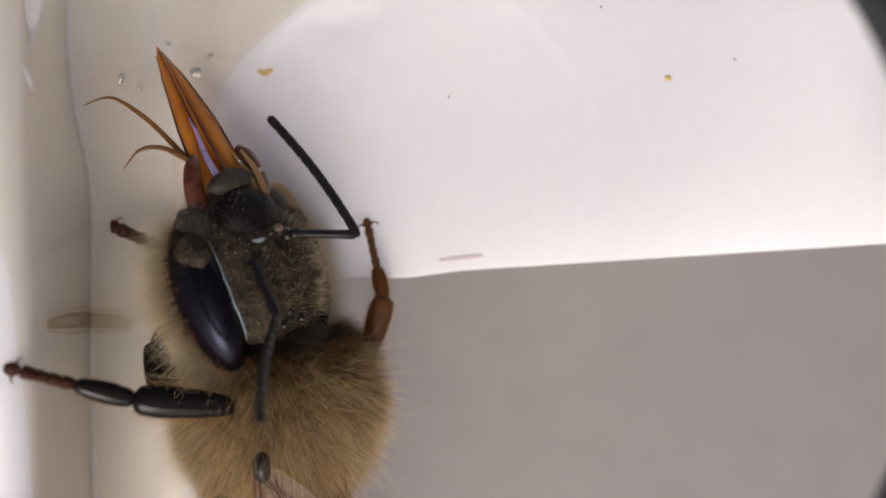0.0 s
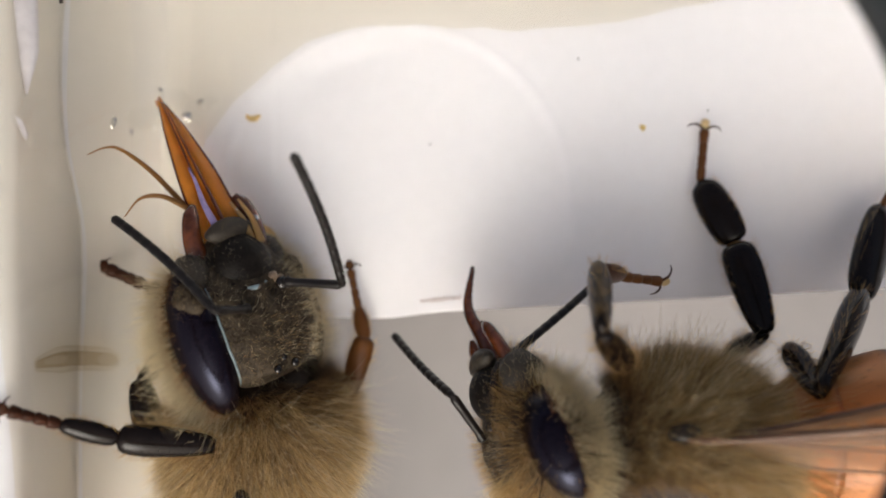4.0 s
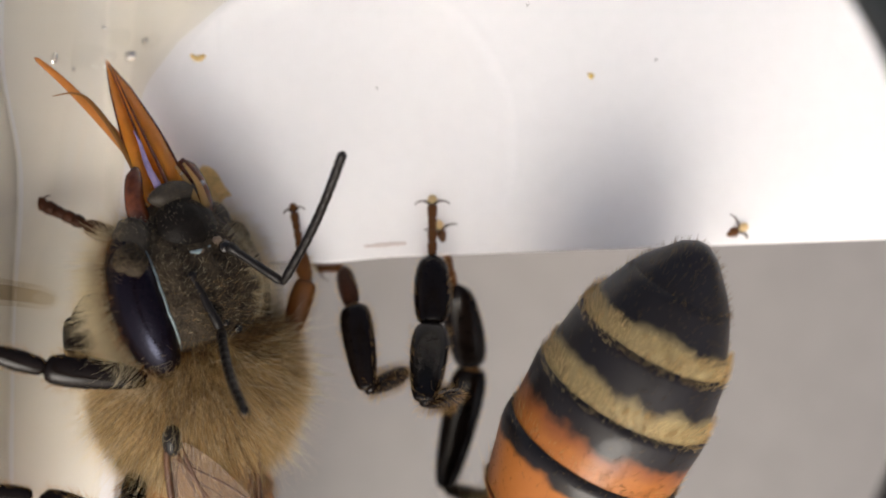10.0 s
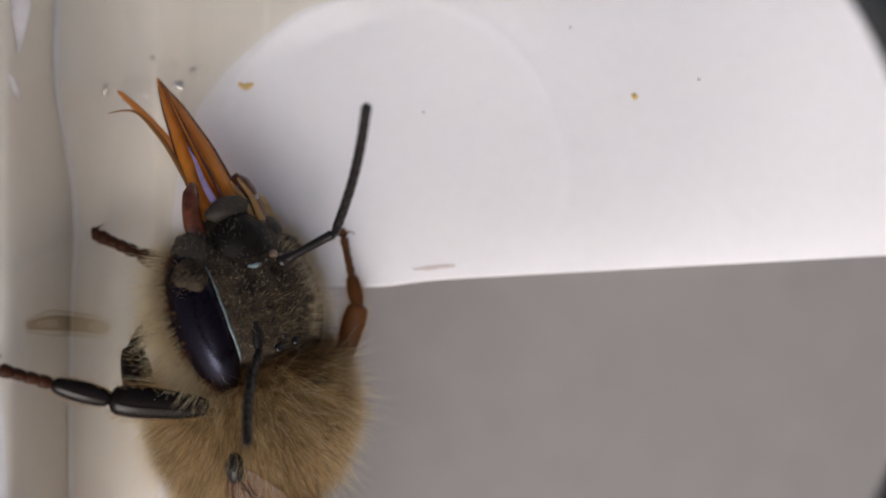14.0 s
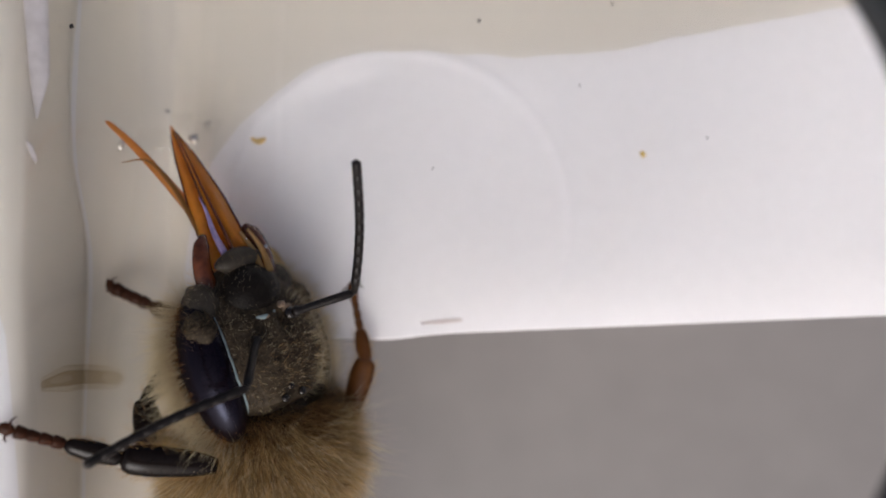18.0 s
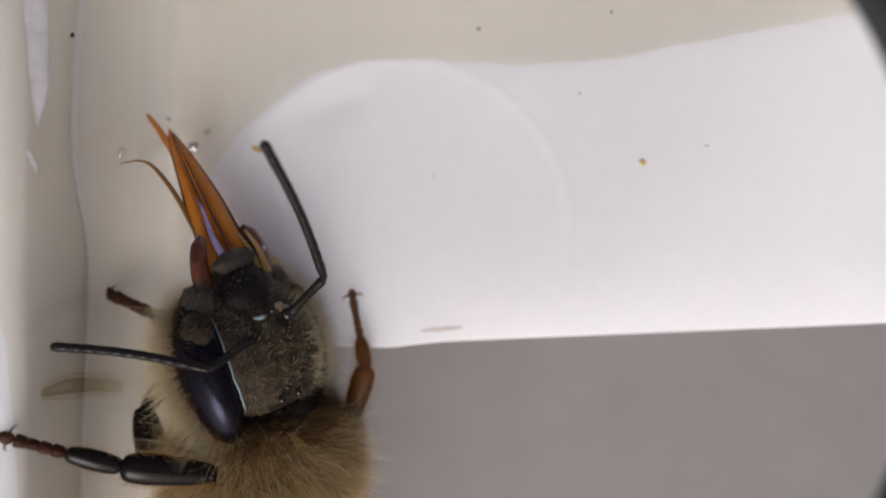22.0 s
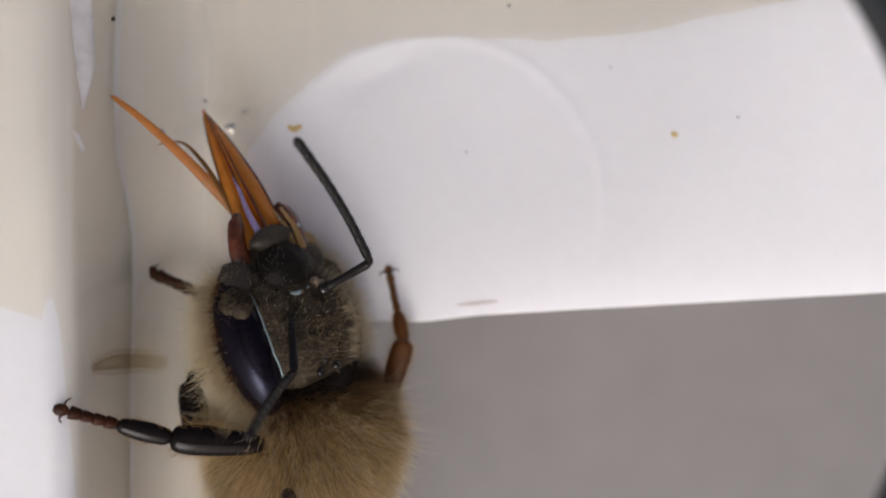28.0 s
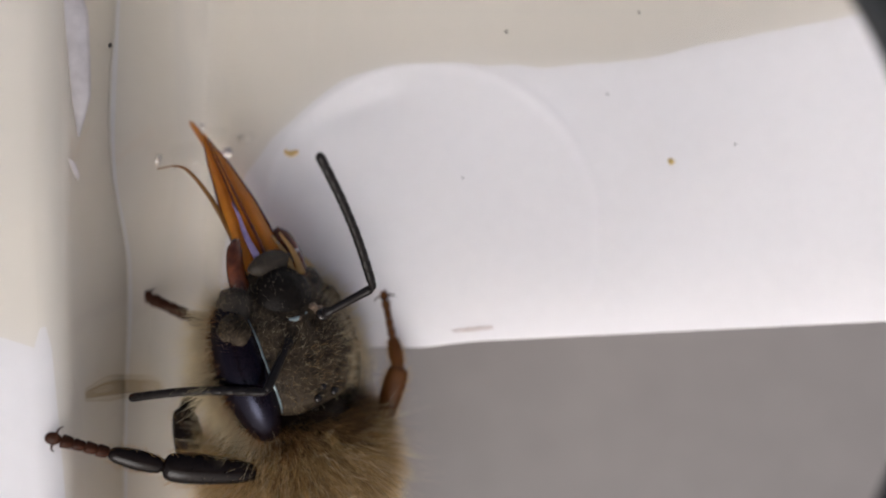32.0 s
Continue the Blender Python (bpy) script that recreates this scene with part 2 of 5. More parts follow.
def ellipsoid(c, r, nu=28, nv=18, shape=None):
    """An egg about c; shape(p) may move its unit-sphere points before scaling."""
    rings = []
    for i in range(1, nv):
        th = math.pi * i / nv
        ring = []
        for j in range(nu):
            ph = 2 * math.pi * j / nu
            p = Vector((math.sin(th) * math.cos(ph), math.cos(th), math.sin(th) * math.sin(ph)))
            if shape:
                p = shape(p)
            ring.append((c[0] + r[0] * p.x, c[1] + r[1] * p.y, c[2] + r[2] * p.z))
        rings.append(ring)
    return rings_mesh(rings)


def fur(me, count, length, mat, lay=(0, 0, 0), lean=0.5, radius=0.012, seed=1, keep=None, lift=0.0, curl=0.15, clump=0.12):
    """Many fine tapered hairs rooted on a mesh, combed along lay; lengths in mm."""
    rng = np.random.default_rng(seed)
    me.calc_loop_triangles()
    co = np.array([v.co[:] for v in me.vertices]) / MM
    tri = np.array([t.vertices[:] for t in me.loop_triangles])
    a, b, c = co[tri[:, 0]], co[tri[:, 1]], co[tri[:, 2]]
    nr = np.cross(b - a, c - a)
    area = np.linalg.norm(nr, axis=1)
    nr = nr / np.maximum(area, 1e-12)[:, None]
    pick = rng.choice(len(tri), count, p=area / area.sum())
    u, v = rng.random(count), rng.random(count)
    flip = u + v > 1
    u[flip], v[flip] = 1 - u[flip], 1 - v[flip]
    root = a[pick] + (b[pick] - a[pick]) * u[:, None] + (c[pick] - a[pick]) * v[:, None]
    nrm = nr[pick]
    if keep is not None:
        ok = keep(root, nrm)
        root, nrm = root[ok], nrm[ok]
    k = len(root)
    # tufts: neighbouring hairs lean the same way
    tuft = np.sin(root @ np.array([[5.1, 3.3, -2.9], [3.7, -5.3, 4.1], [-4.3, 2.2, 5.7]]) + np.array([0.4, 1.9, 3.1]))
    tuft += np.sin(root @ np.array([[-9.0, 6.1, 8.3], [7.7, 9.4, -6.6], [8.1, -7.9, 9.2]]) + np.array([2.4, 0.3, 5.0]))
    d = nrm + np.array(lay) * lean + rng.normal(0, 0.2, (k, 3)) + clump * tuft
    d /= np.linalg.norm(d, axis=1)[:, None]
    ln = length * rng.uniform(0.55, 1.15, k)[:, None]
    bend = (np.array(lay) * 0.7 + rng.normal(0, 0.4, (k, 3))) * curl * ln
    side = np.cross(d, rng.normal(0, 1, (k, 3)))
    side /= np.linalg.norm(side, axis=1)[:, None]
    other = np.cross(d, side)
    mid, tip = root + d * ln * 0.55 + bend * 0.3, root + d * ln + bend
    verts = np.zeros((k, 7, 3))
    for j in range(3):
        ang = 2 * math.pi * j / 3
        off = side * math.cos(ang) + other * math.sin(ang)
        verts[:, j] = root - d * 0.03 + off * radius + nrm * lift
        verts[:, 3 + j] = mid + off * radius * 0.75
    verts[:, 6] = tip
    base = (np.arange(k) * 7)[:, None, None]
    pat = np.array([[0, 1, 4], [0, 4, 3], [1, 2, 5], [1, 5, 4], [2, 0, 3], [2, 3, 5], [3, 4, 6], [4, 5, 6], [5, 3, 6]])
    faces = (pat[None] + base).reshape(-1, 3)
    out = bpy.data.meshes.new("fur")
    out.from_pydata((verts.reshape(-1, 3) * MM).tolist(), [], faces.tolist())
    out.materials.append(mat)
    out.polygons.foreach_set("use_smooth", [True] * len(out.polygons))
    out.update()
    return out


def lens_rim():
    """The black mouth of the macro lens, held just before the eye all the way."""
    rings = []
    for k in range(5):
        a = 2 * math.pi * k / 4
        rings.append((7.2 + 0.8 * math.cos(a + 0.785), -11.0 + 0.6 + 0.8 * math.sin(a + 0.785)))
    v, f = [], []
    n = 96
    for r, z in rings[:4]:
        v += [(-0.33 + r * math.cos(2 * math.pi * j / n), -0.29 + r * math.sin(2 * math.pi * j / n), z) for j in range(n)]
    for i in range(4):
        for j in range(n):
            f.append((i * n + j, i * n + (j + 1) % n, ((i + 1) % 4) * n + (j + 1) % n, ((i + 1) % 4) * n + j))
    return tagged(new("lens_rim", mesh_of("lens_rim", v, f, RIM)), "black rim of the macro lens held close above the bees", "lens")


# ---- setting: table far below, feeder with a ledge, side wall and rear wall ----
def table():
    """Thick table top with rounded edges, far below the ledge."""
    rings, half = [], 700.0
    for z, inset in ((-46, 3), (-45, 1), (-43, 0), (-29, 0), (-27, 0.7), (-26.2, 2), (-26, 4)):
        h, ring = half - inset, []
        for cx, cy, a0 in ((1, 1, 0), (-1, 1, 90), (-1, -1, 180), (1, -1, 270)):
            for k in range(7):
                a = radians(a0 + 15 * k)
                ring.append((cx * (h - 40) + 40 * math.cos(a), cy * (h - 40) + 40 * math.sin(a), z))
        rings.append(ring)
    tagged(new("table", mesh_of("table", *rings_mesh(rings), TABLE, False)), "matt warm grey table top far below the feeder", "table", kind="structure")


SHORE = ((-9.6, -3.6), (-6.9, -3.4), (-6.5, -1.0), (-6.15, 0.8), (-5.7, 1.95), (-5.0, 2.85), (-4.13, 3.67), (-3.15, 4.37), (-1.9, 4.72), (-0.34, 4.72),
         (1.9, 4.58), (4.4, 4.75), (5.85, 5.08), (9.8, 5.8), (16, 6.6))


def shore(x):
    return float(np.interp(x, [p[0] for p in SHORE], [p[1] for p in SHORE]))


def front(x):
    """The ledge's front edge, with the little sag near its corner."""
    return -1.81 - (11.0 - x) * 0.041 - 0.09 * math.exp(-((x + 1.3) / 0.9) ** 2) - 0.5 / (1 + math.exp((x + 4.6) * 3)) - 7.0 / (1 + math.exp((x + 6.35) * 8))


def ledge_height(x, y):
    s = y - shore(x)
    soft = 0.03 + 0.9 * min(1.0, max(0.0, (-4.6 - x) / 1.6))
    s = (s + math.sqrt(s * s + soft)) / 2
    z = -0.22 * s + 0.005 * s * s
    r = math.hypot(x + 1.04, y - 0.5)
    z += 0.035 * math.exp(-((r - 4.25) / 0.13) ** 2) * (1 if y > -0.6 else math.exp(-(y + 0.6) ** 2 / 0.3))
    q = y - 3.75 - 0.35 * (x + 2.4)
    z -= 0.11 * math.exp(-((x + 2.5) / 1.0) ** 2 - (q / 0.42) ** 2)
    if x < -4:
        b = 1 / (1 + math.exp(-(y - 0.8) * 1.6))
        z += (1.6 + 1.8 * b) * math.exp(-(x + 8.25) / (0.5 + 0.3 * b))
    z += 0.012 * noise.noise(Vector((x * 0.5, y * 0.5, 3)))
    # rounded lip
    e = y - front(x)
    if e < 0.03:
        z -= 0.03 - math.sqrt(max(0.0, 0.03 ** 2 - (0.03 - e) ** 2))
    return z


def feeder():
    root = tagged(new("feeder"), "white glossy plastic bee feeder with ledge and syrup trough", "bee feeder", kind="structure")
    xs = np.linspace(-8.6, 16, 330)
    v, f = [], []
    ny = 170
    for x in xs:
        y0 = front(x)
        for j in range(ny):
            s = j / (ny - 1)
            y = y0 + (0.03 * (s / 0.03) ** 2 if s < 0.03 else 0.03 + (s - 0.03) / 0.97 * (11.2 - y0 - 0.03))
            v.append((x, y, ledge_height(x, y)))
        # front face and underside
        v += [(x, y0 + 0.02, -0.9), (x, y0 + 0.1, -1.35), (x, y0 + 0.4, -1.5), (x, 3.4, -1.7)]
    m = ny + 4
    for i in range(len(xs) - 1):
        for j in range(ny - 1):
            f.append((i * m + j, (i + 1) * m + j, (i + 1) * m + j + 1, i * m + j + 1))
        chain = [0, ny, ny + 1, ny + 2, ny + 3]
        for a, b in zip(chain, chain[1:]):
            f.append((i * m + b, (i + 1) * m + b, (i + 1) * m + a, i * m + a))
    part("ledge", mesh_of("ledge", v, f, PLASTIC), root, "flat white ledge with a rounded lip and a faint round mould mark")
    # side wall with a rounded crest
    prof = []
    for a in range(0, 91, 10):
        prof.append((-8.85 + 0.6 * math.cos(radians(a)), 4.0 + 0.6 * math.sin(radians(a))))
    for a in range(90, 181, 15):
        prof.append((-11.0 + 0.6 * math.cos(radians(a)), 4.0 + 0.6 * math.sin(radians(a))))
    prof = [(-8.25, -26), (-8.25, -8), (-8.25, -1.5), (-8.25, 1.5), (-8.25, 3.2)] + prof + [(-11.6, 0), (-11.6, -26)]
    rings = []
    for y in np.linspace(-34, 14, 90):
        w = wall_ripple(y)
        rings.append([(x + w * (1 if z > -2 else 0), y, z + w) for x, z in prof])
    part("side_wall", mesh_of("side_wall", *rings_mesh(rings), WALL_PLASTIC), root, "glossy translucent white side wall")
    # wet runs in a whitish material that paints their highlight on the wall
    for y0, y1, r in ((6.4, 2.5, 0.46), (2.1, 1.55, 0.14)):
        p = spline([(-8.36, y0, 4.2), (-8.29, y0 * 0.6 + y1 * 0.4, 4.02), (-8.26, y0 * 0.25 + y1 * 0.75, 3.85), (-8.27, y1, 3.7)], 8)
        part("drip", mesh_of("drip", *tube(p, np.interp(np.linspace(0, 1, len(p)), [0, 0.3, 0.7, 1], [0.2 * r, r, 0.8 * r, 0.15 * r]), 12, 0.35), WET_HIGHLIGHT), root,
             "milky wet run of syrup down the side wall")
    # support wall under the ledge and far wall of the trough
    v, f = tube_box(-8.25, 16, 3.4, 4.6, -26, -1.6)
    part("support_wall", mesh_of("support_wall", v, f, PLASTIC, False), root)
    v, f = tube_box(-8.25, 16, 11.0, 12.4, -26, 3.5)
    part("rear_wall", mesh_of("rear_wall", v, f, PLASTIC, False), root)
    return root


def tube_box(x0, x1, y0, y1, z0, z1):
    v = [(x, y, z) for z in (z0, z1) for y in (y0, y1) for x in (x0, x1)]
    return v, [(0, 2, 3, 1), (4, 5, 7, 6), (0, 1, 5, 4), (2, 6, 7, 3), (0, 4, 6, 2), (1, 3, 7, 5)]


def syrup():
    """Pool in the trough, and the film that clings to the sloping plastic round it."""
    v, f = [], []
    xs, n = np.linspace(-8.19, 15.5, 150), 80
    for x in xs:
        y0 = shore(x) - 6.2 / (1 + math.exp((x + 6.6) * 9)) + 0.02 + 0.05 * noise.noise(Vector((x * 1.3, 0, 9)))
        for j in range(n):
            s = j / (n - 1)
            y = y0 + (11.05 - y0) * s ** 1.5
            film = ledge_height(x, y) + 0.004 + 0.03 * min(1.0, (y - y0) / 0.3)
            pool = -0.30 + 0.015 * noise.noise(Vector((x * 0.8, y * 0.8, 7)))
            z = 0.5 * (film + pool + math.sqrt((film - pool) ** 2 + 0.002))
            v.append((x, y, z))
    for i in range(len(xs) - 1):
        for j in range(n - 1):
            f.append((i * n + j, (i + 1) * n + j, (i + 1) * n + j + 1, i * n + j + 1))
    tagged(new("syrup", mesh_of("syrup", v, f, SYRUP)), "clear pale sugar syrup pooled in the white trough", "syrup", kind="structure")


def wall_ripple(y):
    return 0.02 * noise.noise(Vector((y * 0.4, 0, 0)))


def wall_film():
    """Thin smear of syrup that runs up over the crest of the side wall."""
    prof = [(-8.25, -0.5, 1, 0), (-8.25, 1.0, 1, 0), (-8.25, 2.4, 1, 0), (-8.25, 3.3, 1, 0)]
    prof += [(-8.85 + 0.6 * math.cos(radians(a)), 4.0 + 0.6 * math.sin(radians(a)), math.cos(radians(a)), math.sin(radians(a))) for a in range(0, 91, 10)]
    prof += [(-9.6, 4.6, 0, 1), (-10.6, 4.6, 0, 1)]
    v, f, n = [], [], 70
    for i, (x, z, nx, nz) in enumerate(prof):
        y0 = float(np.interp(i, [0, 5, 9, 15], [-9.0, -8.0, -1.8, -1.5])) + 0.7 * noise.noise(Vector((i * 0.45, 2.5, 0)))
        for j in range(n):
            y = y0 + (12.4 - y0) * j / (n - 1)
            w, lift = wall_ripple(y), 0.02 + 0.012 * noise.noise(Vector((i * 0.6, y * 1.4, 8)))
            v.append((x + w + nx * lift, y, z + w + nz * lift))
    f = [(i * n + j, (i + 1) * n + j, (i + 1) * n + j + 1, i * n + j + 1) for i in range(len(prof) - 1) for j in range(n - 1)]
    tagged(new("syrup_smear", mesh_of("syrup_smear", v, f, SYRUP)), "thin pale syrup smear over the side wall's crest", "syrup", kind="structure")


# ---- bees ----
HEAD_Y = (-1.52, -1.45, -1.30, -1.0, -0.5, 0.0, 0.5, 1.0, 1.4, 1.7, 1.85)
HEAD_W = (0.34, 0.66, 0.94, 1.24, 1.50, 1.50, 1.38, 1.16, 0.92, 0.66, 0.40)
HEAD_T = (0.00, 0.40, 0.63, 0.76, 0.90, 0.90, 0.82, 0.62, 0.42, 0.26, 0.12)
HEAD_B = (0.30, 0.55, 0.80, 0.95, 1.00, 1.00, 0.92, 0.75, 0.55, 0.40, 0.25)


def face_height(x, y, w, top):
    """Height of the face over its middle plane: domed, with sunken antenna pits, a frontal furrow and a raised crown edge."""
    q = max(0.0, 1 - (abs(x) / w) ** 2.4)
    z = top * q ** 0.55
    ax = abs(x)
    z -= 0.17 * math.exp(-((ax - 0.30) / 0.17) ** 2 - ((y - 0.38) / 0.22) ** 2)
    z -= 0.05 * math.exp(-(x / 0.05) ** 2 - ((y + 0.35) / 0.45) ** 2)
    z += 0.07 * math.exp(-(x / 0.16) ** 2 - ((y - 0.45) / 0.22) ** 2) + 0.06 * math.exp(-((ax - 0.75) / 0.25) ** 2 - ((y - 0.1) / 0.5) ** 2)
    z += 0.05 * math.exp(-((y + 1.27) / 0.09) ** 2) * q
    return z + q * (0.035 * noise.noise(Vector((x * 2.6, y * 2.6, 5))) + 0.016 * noise.noise(Vector((x * 8, y * 8, 2))))


def head_rings(n=72, m=64):
    rings = []
    for i in range(m):
        y = HEAD_Y[0] + (HEAD_Y[-1] - HEAD_Y[0]) * (0.5 - 0.5 * math.cos(math.pi * i / (m - 1)))
        w, top, low = (float(np.interp(y, HEAD_Y, h)) for h in (HEAD_W, HEAD_T, HEAD_B))
        ring = []
        for j in range(n):
            a = 2 * math.pi * j / n
            x = w * math.cos(a)
            ring.append((x, y, face_height(x, y, w, top) if math.sin(a) >= 0 else low * math.sin(a)))
        rings.append(ring[::-1])
    return rings


def eye_rim(s, sink):
    """Line along which the eye meets the face, on its inner side."""
    out = []
    for y in np.linspace(-1.48, 1.0, 26):
        w, top = (float(np.interp(y, HEAD_Y, h)) for h in (HEAD_W, HEAD_T))
        pe = (y + 0.20) / 1.62
        cx = s * 1.30 - 0.60 * 0.22 * s * (pe * pe - 0.3)
        for k in range(90):
            x = s * (0.5 + 0.0125 * k)
            b = 1 - pe * pe - ((x - cx) / 0.60) ** 2
            if b > 0:
                face, eye = face_height(x, y, w, top) if abs(x) < w else -1, -0.16 - sink + 0.86 * math.sqrt(b)
                if eye > face:
                    out.append((x, y, max(face, eye) + 0.012))
                    break
    return out


def bare_spots(r):
    """Where the face keeps its fuzz: thin round the antennae and in worn patches."""
    x, y = np.abs(r[:, 0]), r[:, 1]
    worn = np.sin(4.3 * r[:, 0] + 1.1) * np.sin(3.9 * y + 0.4) + 0.6 * np.sin(9.1 * r[:, 0] - 3) * np.sin(8.3 * y + 2)
    return (np.hypot((x - 0.30) / 0.17, (y - 0.38) / 0.2) > 1) & (np.hypot(x / 0.05, (y + 0.3) / 0.4) > 1) & (worn < 0.95)


def build_head(bee, seed, sink=0.0, size=1.0):
    """Head in its own frame: mouth along +y, face towards +z. Returns its moving parts by name."""
    head_me = mesh_of("head", *rings_mesh(head_rings()), FACE)
    head = part("head", head_me, bee, "dark hairy bee head")
    got = {"head": head}
    for s in (-1, 1):
        def eye_shape(p):
            return Vector((p.x + 0.22 * s * (p.y * p.y - 0.3) * -1.0, p.y, p.z))
        down = sink if s > 0 else 0.0
        e = mesh_of("eye", *ellipsoid((s * 1.30, -0.20 - 1.2 * (1 - size), -0.16 - down), ((0.60 if size == 1 else 0.76) * size, (1.62 if size == 1 else 1.42) * size, 0.86 * (0.5 + 0.5 * size)), 36, 32, eye_shape), EYE)
        eye = part("eye", e, head, "large glossy black compound eye")
        rim = eye_rim(s, down)
        if len(rim) > 4 and size == 1:
            part("eye_rim", mesh_of("eye_rim", *tube(rim, np.interp(np.arange(len(rim)), [0, 3, len(rim) - 6, len(rim) - 1], [0.012, 0.028, 0.022, 0.008]), 6), SEAM), head, "thin pale seam along the eye")
        # matt cheek over the eye's mouth end
        ck = mesh_of("cheek", *ellipsoid((s * 1.03, 1.16, -0.02 - 0.6 * down), (0.38, 0.52, 0.50), 24, 18, lambda p: p * (1 + 0.10 * noise.noise(p * 2.2))), CHEEK)
        part("cheek", ck, head, "matt grey-brown cheek below the eye")
        part("fur", fur(ck, 450, 0.08, FUZZ_GREY, (s * 0.4, 0.5, 0.2), 0.8, 0.0026, seed + 50 + s), head)
        if size == 1:
            fold = mesh_of("cheek_fold", *ellipsoid((s * 1.36, 0.62, 0.22 - down), (0.36, 0.50, 0.44), 24, 18, lambda p: p * (1 + 0.14 * noise.noise(p * 2.6))), FACE)
            part("cheek_fold", fold, head, "dull brown fold over the eye's mouth end")
            part("fur", fur(fold, 500, 0.09, FUZZ_DARK, (s * 0.4, 0.3, 0.2), 0.8, 0.0024, seed + 54 + s), head)
        # bristles: a brush over the eye's mouth end, a brown rim, and a pale ruff behind it
        part("fur", fur(e, 1500 if size == 1 else 200, 0.12, FUZZ_DARK, (s * 0.2, 0.5, 0.3), 0.8, 0.0024, seed + 36 + s,
                        keep=lambda r, n, s=s: (r[:, 1] > 0.35 + 0.12 * np.sin(9 * r[:, 0])) & (r[:, 0] * s > 1.18 - 0.3 * (r[:, 1] - 0.4)) & (n[:, 2] > -0.2)), head)
        part("fur", fur(e, 4200, 0.2, RIM_HAIR, (s * 0.8, -0.2, 0.1), 1.0, 0.0028, seed + 33 + s,
                        keep=lambda r, n, s=s: (n[:, 2] > -0.35) & (n[:, 2] < 0.2 + 0.08 * np.sin(7 * r[:, 1])) & (r[:, 0] * s > 1.2)), head)
        part("fur", fur(e, 8000, 0.62, FUZZ_PALE, (s * 0.6, -0.3, 0.2), 0.6, 0.0032, seed + 30 + s,
                        keep=lambda r, n, s=s: (n[:, 2] < 0.12) & (n[:, 2] > -0.75) & (r[:, 0] * s > 1.05), clump=0.05), head)
        part("fur", fur(e, 2600, 0.85, FUZZ_PALE, (s * 0.3, -0.2, 0.1), 0.4, 0.0032, seed + 39 + s,
                        keep=lambda r, n, s=s: (n[:, 2] < -0.2) & (r[:, 0] * s > 1.1)), head)
        part("fur", fur(e, 1100, 0.95, FUZZ_PALE, (s * 0.5, -0.4, 0.2), 0.6, 0.0046, seed + 42 + s,
                        keep=lambda r, n, s=s: (n[:, 2] < 0.1) & (n[:, 2] > -0.6) & (r[:, 0] * s > 1.1), clump=0.16), head)
        if down:  # the eye that is turned away: furry all over
            part("fur", fur(e, 1500 if size == 1 else 5200, 0.16 if size == 1 else 0.26, FUZZ_GREY if size == 1 else FUZZ_PALE, (0.2, 0.3, 0.3), 0.6, 0.0030, seed + 60, keep=lambda r, n: n[:, 2] > -0.1), head)
            part("fur", fur(e, 1800 if size == 1 else 2600, 0.40, FUZZ_PALE, (0.5, 0.0, 0.4), 0.6, 0.0032, seed + 61, keep=lambda r, n: n[:, 2] > -0.4), head)
    cl = mesh_of("clypeus", *ellipsoid((0, 1.16, 0.30), (0.72, 0.66, 0.58), 44, 30,
                                       lambda p: Vector((p.x * (1 - 0.14 * p.y - 0.2 * max(0, -p.y)), p.y, p.z * (1 + 0.05 * noise.noise(p * 3))))), CLYPEUS)
    part("clypeus", cl, head, "dark rounded upper lip plate")
    part("fur", fur(cl, 500, 0.07, FUZZ_GREY, (0, 1, 0.2), 1.0, 0.0024, seed + 9, keep=lambda r, n: (n[:, 2] > 0) & (np.abs(r[:, 0]) + 0.4 * np.abs(r[:, 1] - 1.1) > 0.28)), head)
    lb = mesh_of("labrum", *ellipsoid((0, 1.90, 0.34), (0.60, 0.30, 0.27), shape=lambda p: Vector((p.x, p.y * (1 - 0.3 * p.x * p.x), p.z))), CHEEK)
    part("labrum", lb, head, "small smooth brown lip flap")
    part("fur", fur(lb, 160, 0.07, FUZZ_DARK, (0, 1, 0), 0.8, 0.0024, seed + 10, keep=lambda r, n: n[:, 2] > 0), head)
    strip = [(-0.30, 0.60, 0.70), (-0.14, 0.54, 0.79), (0.04, 0.55, 0.80), (0.2, 0.60, 0.76)]
    part("pale_strip", mesh_of("pale_strip", *tube(spline(strip, 5), np.interp(np.linspace(0, 1, 16), [0, 0.4, 1], [0.02, 0.06, 0.02]), 8, 0.6), SEAM), head, "pale shiny skin along the lip plate")
    for k in range(3):
        a = radians(90 + 120 * k)
        part("ocellus", mesh_of("ocellus", *ellipsoid((0.26 * math.cos(a), -1.2 + 0.14 * math.sin(a), 0.69), (0.10, 0.10, 0.08), 14, 10), OCELLUS), head)
    if size < 1:  # thick ruff round the smaller eyes and the back of the head
        part("fur", fur(head_me, 9000, 0.42, HAIR, (0, 0.1, 0.2), 0.5, 0.0036, seed + 70,
                        keep=lambda r, n: (r[:, 1] < 1.3) & ((np.abs(r[:, 0]) > 0.75) | (r[:, 1] < -0.7))), head)
        part("fur", fur(head_me, 6000, 0.55, HAIR_PALE, (0, -0.4, 0.1), 0.5, 0.0036, seed + 71, keep=lambda r, n: (r[:, 1] < -0.5) | (n[:, 2] < 0)), head)
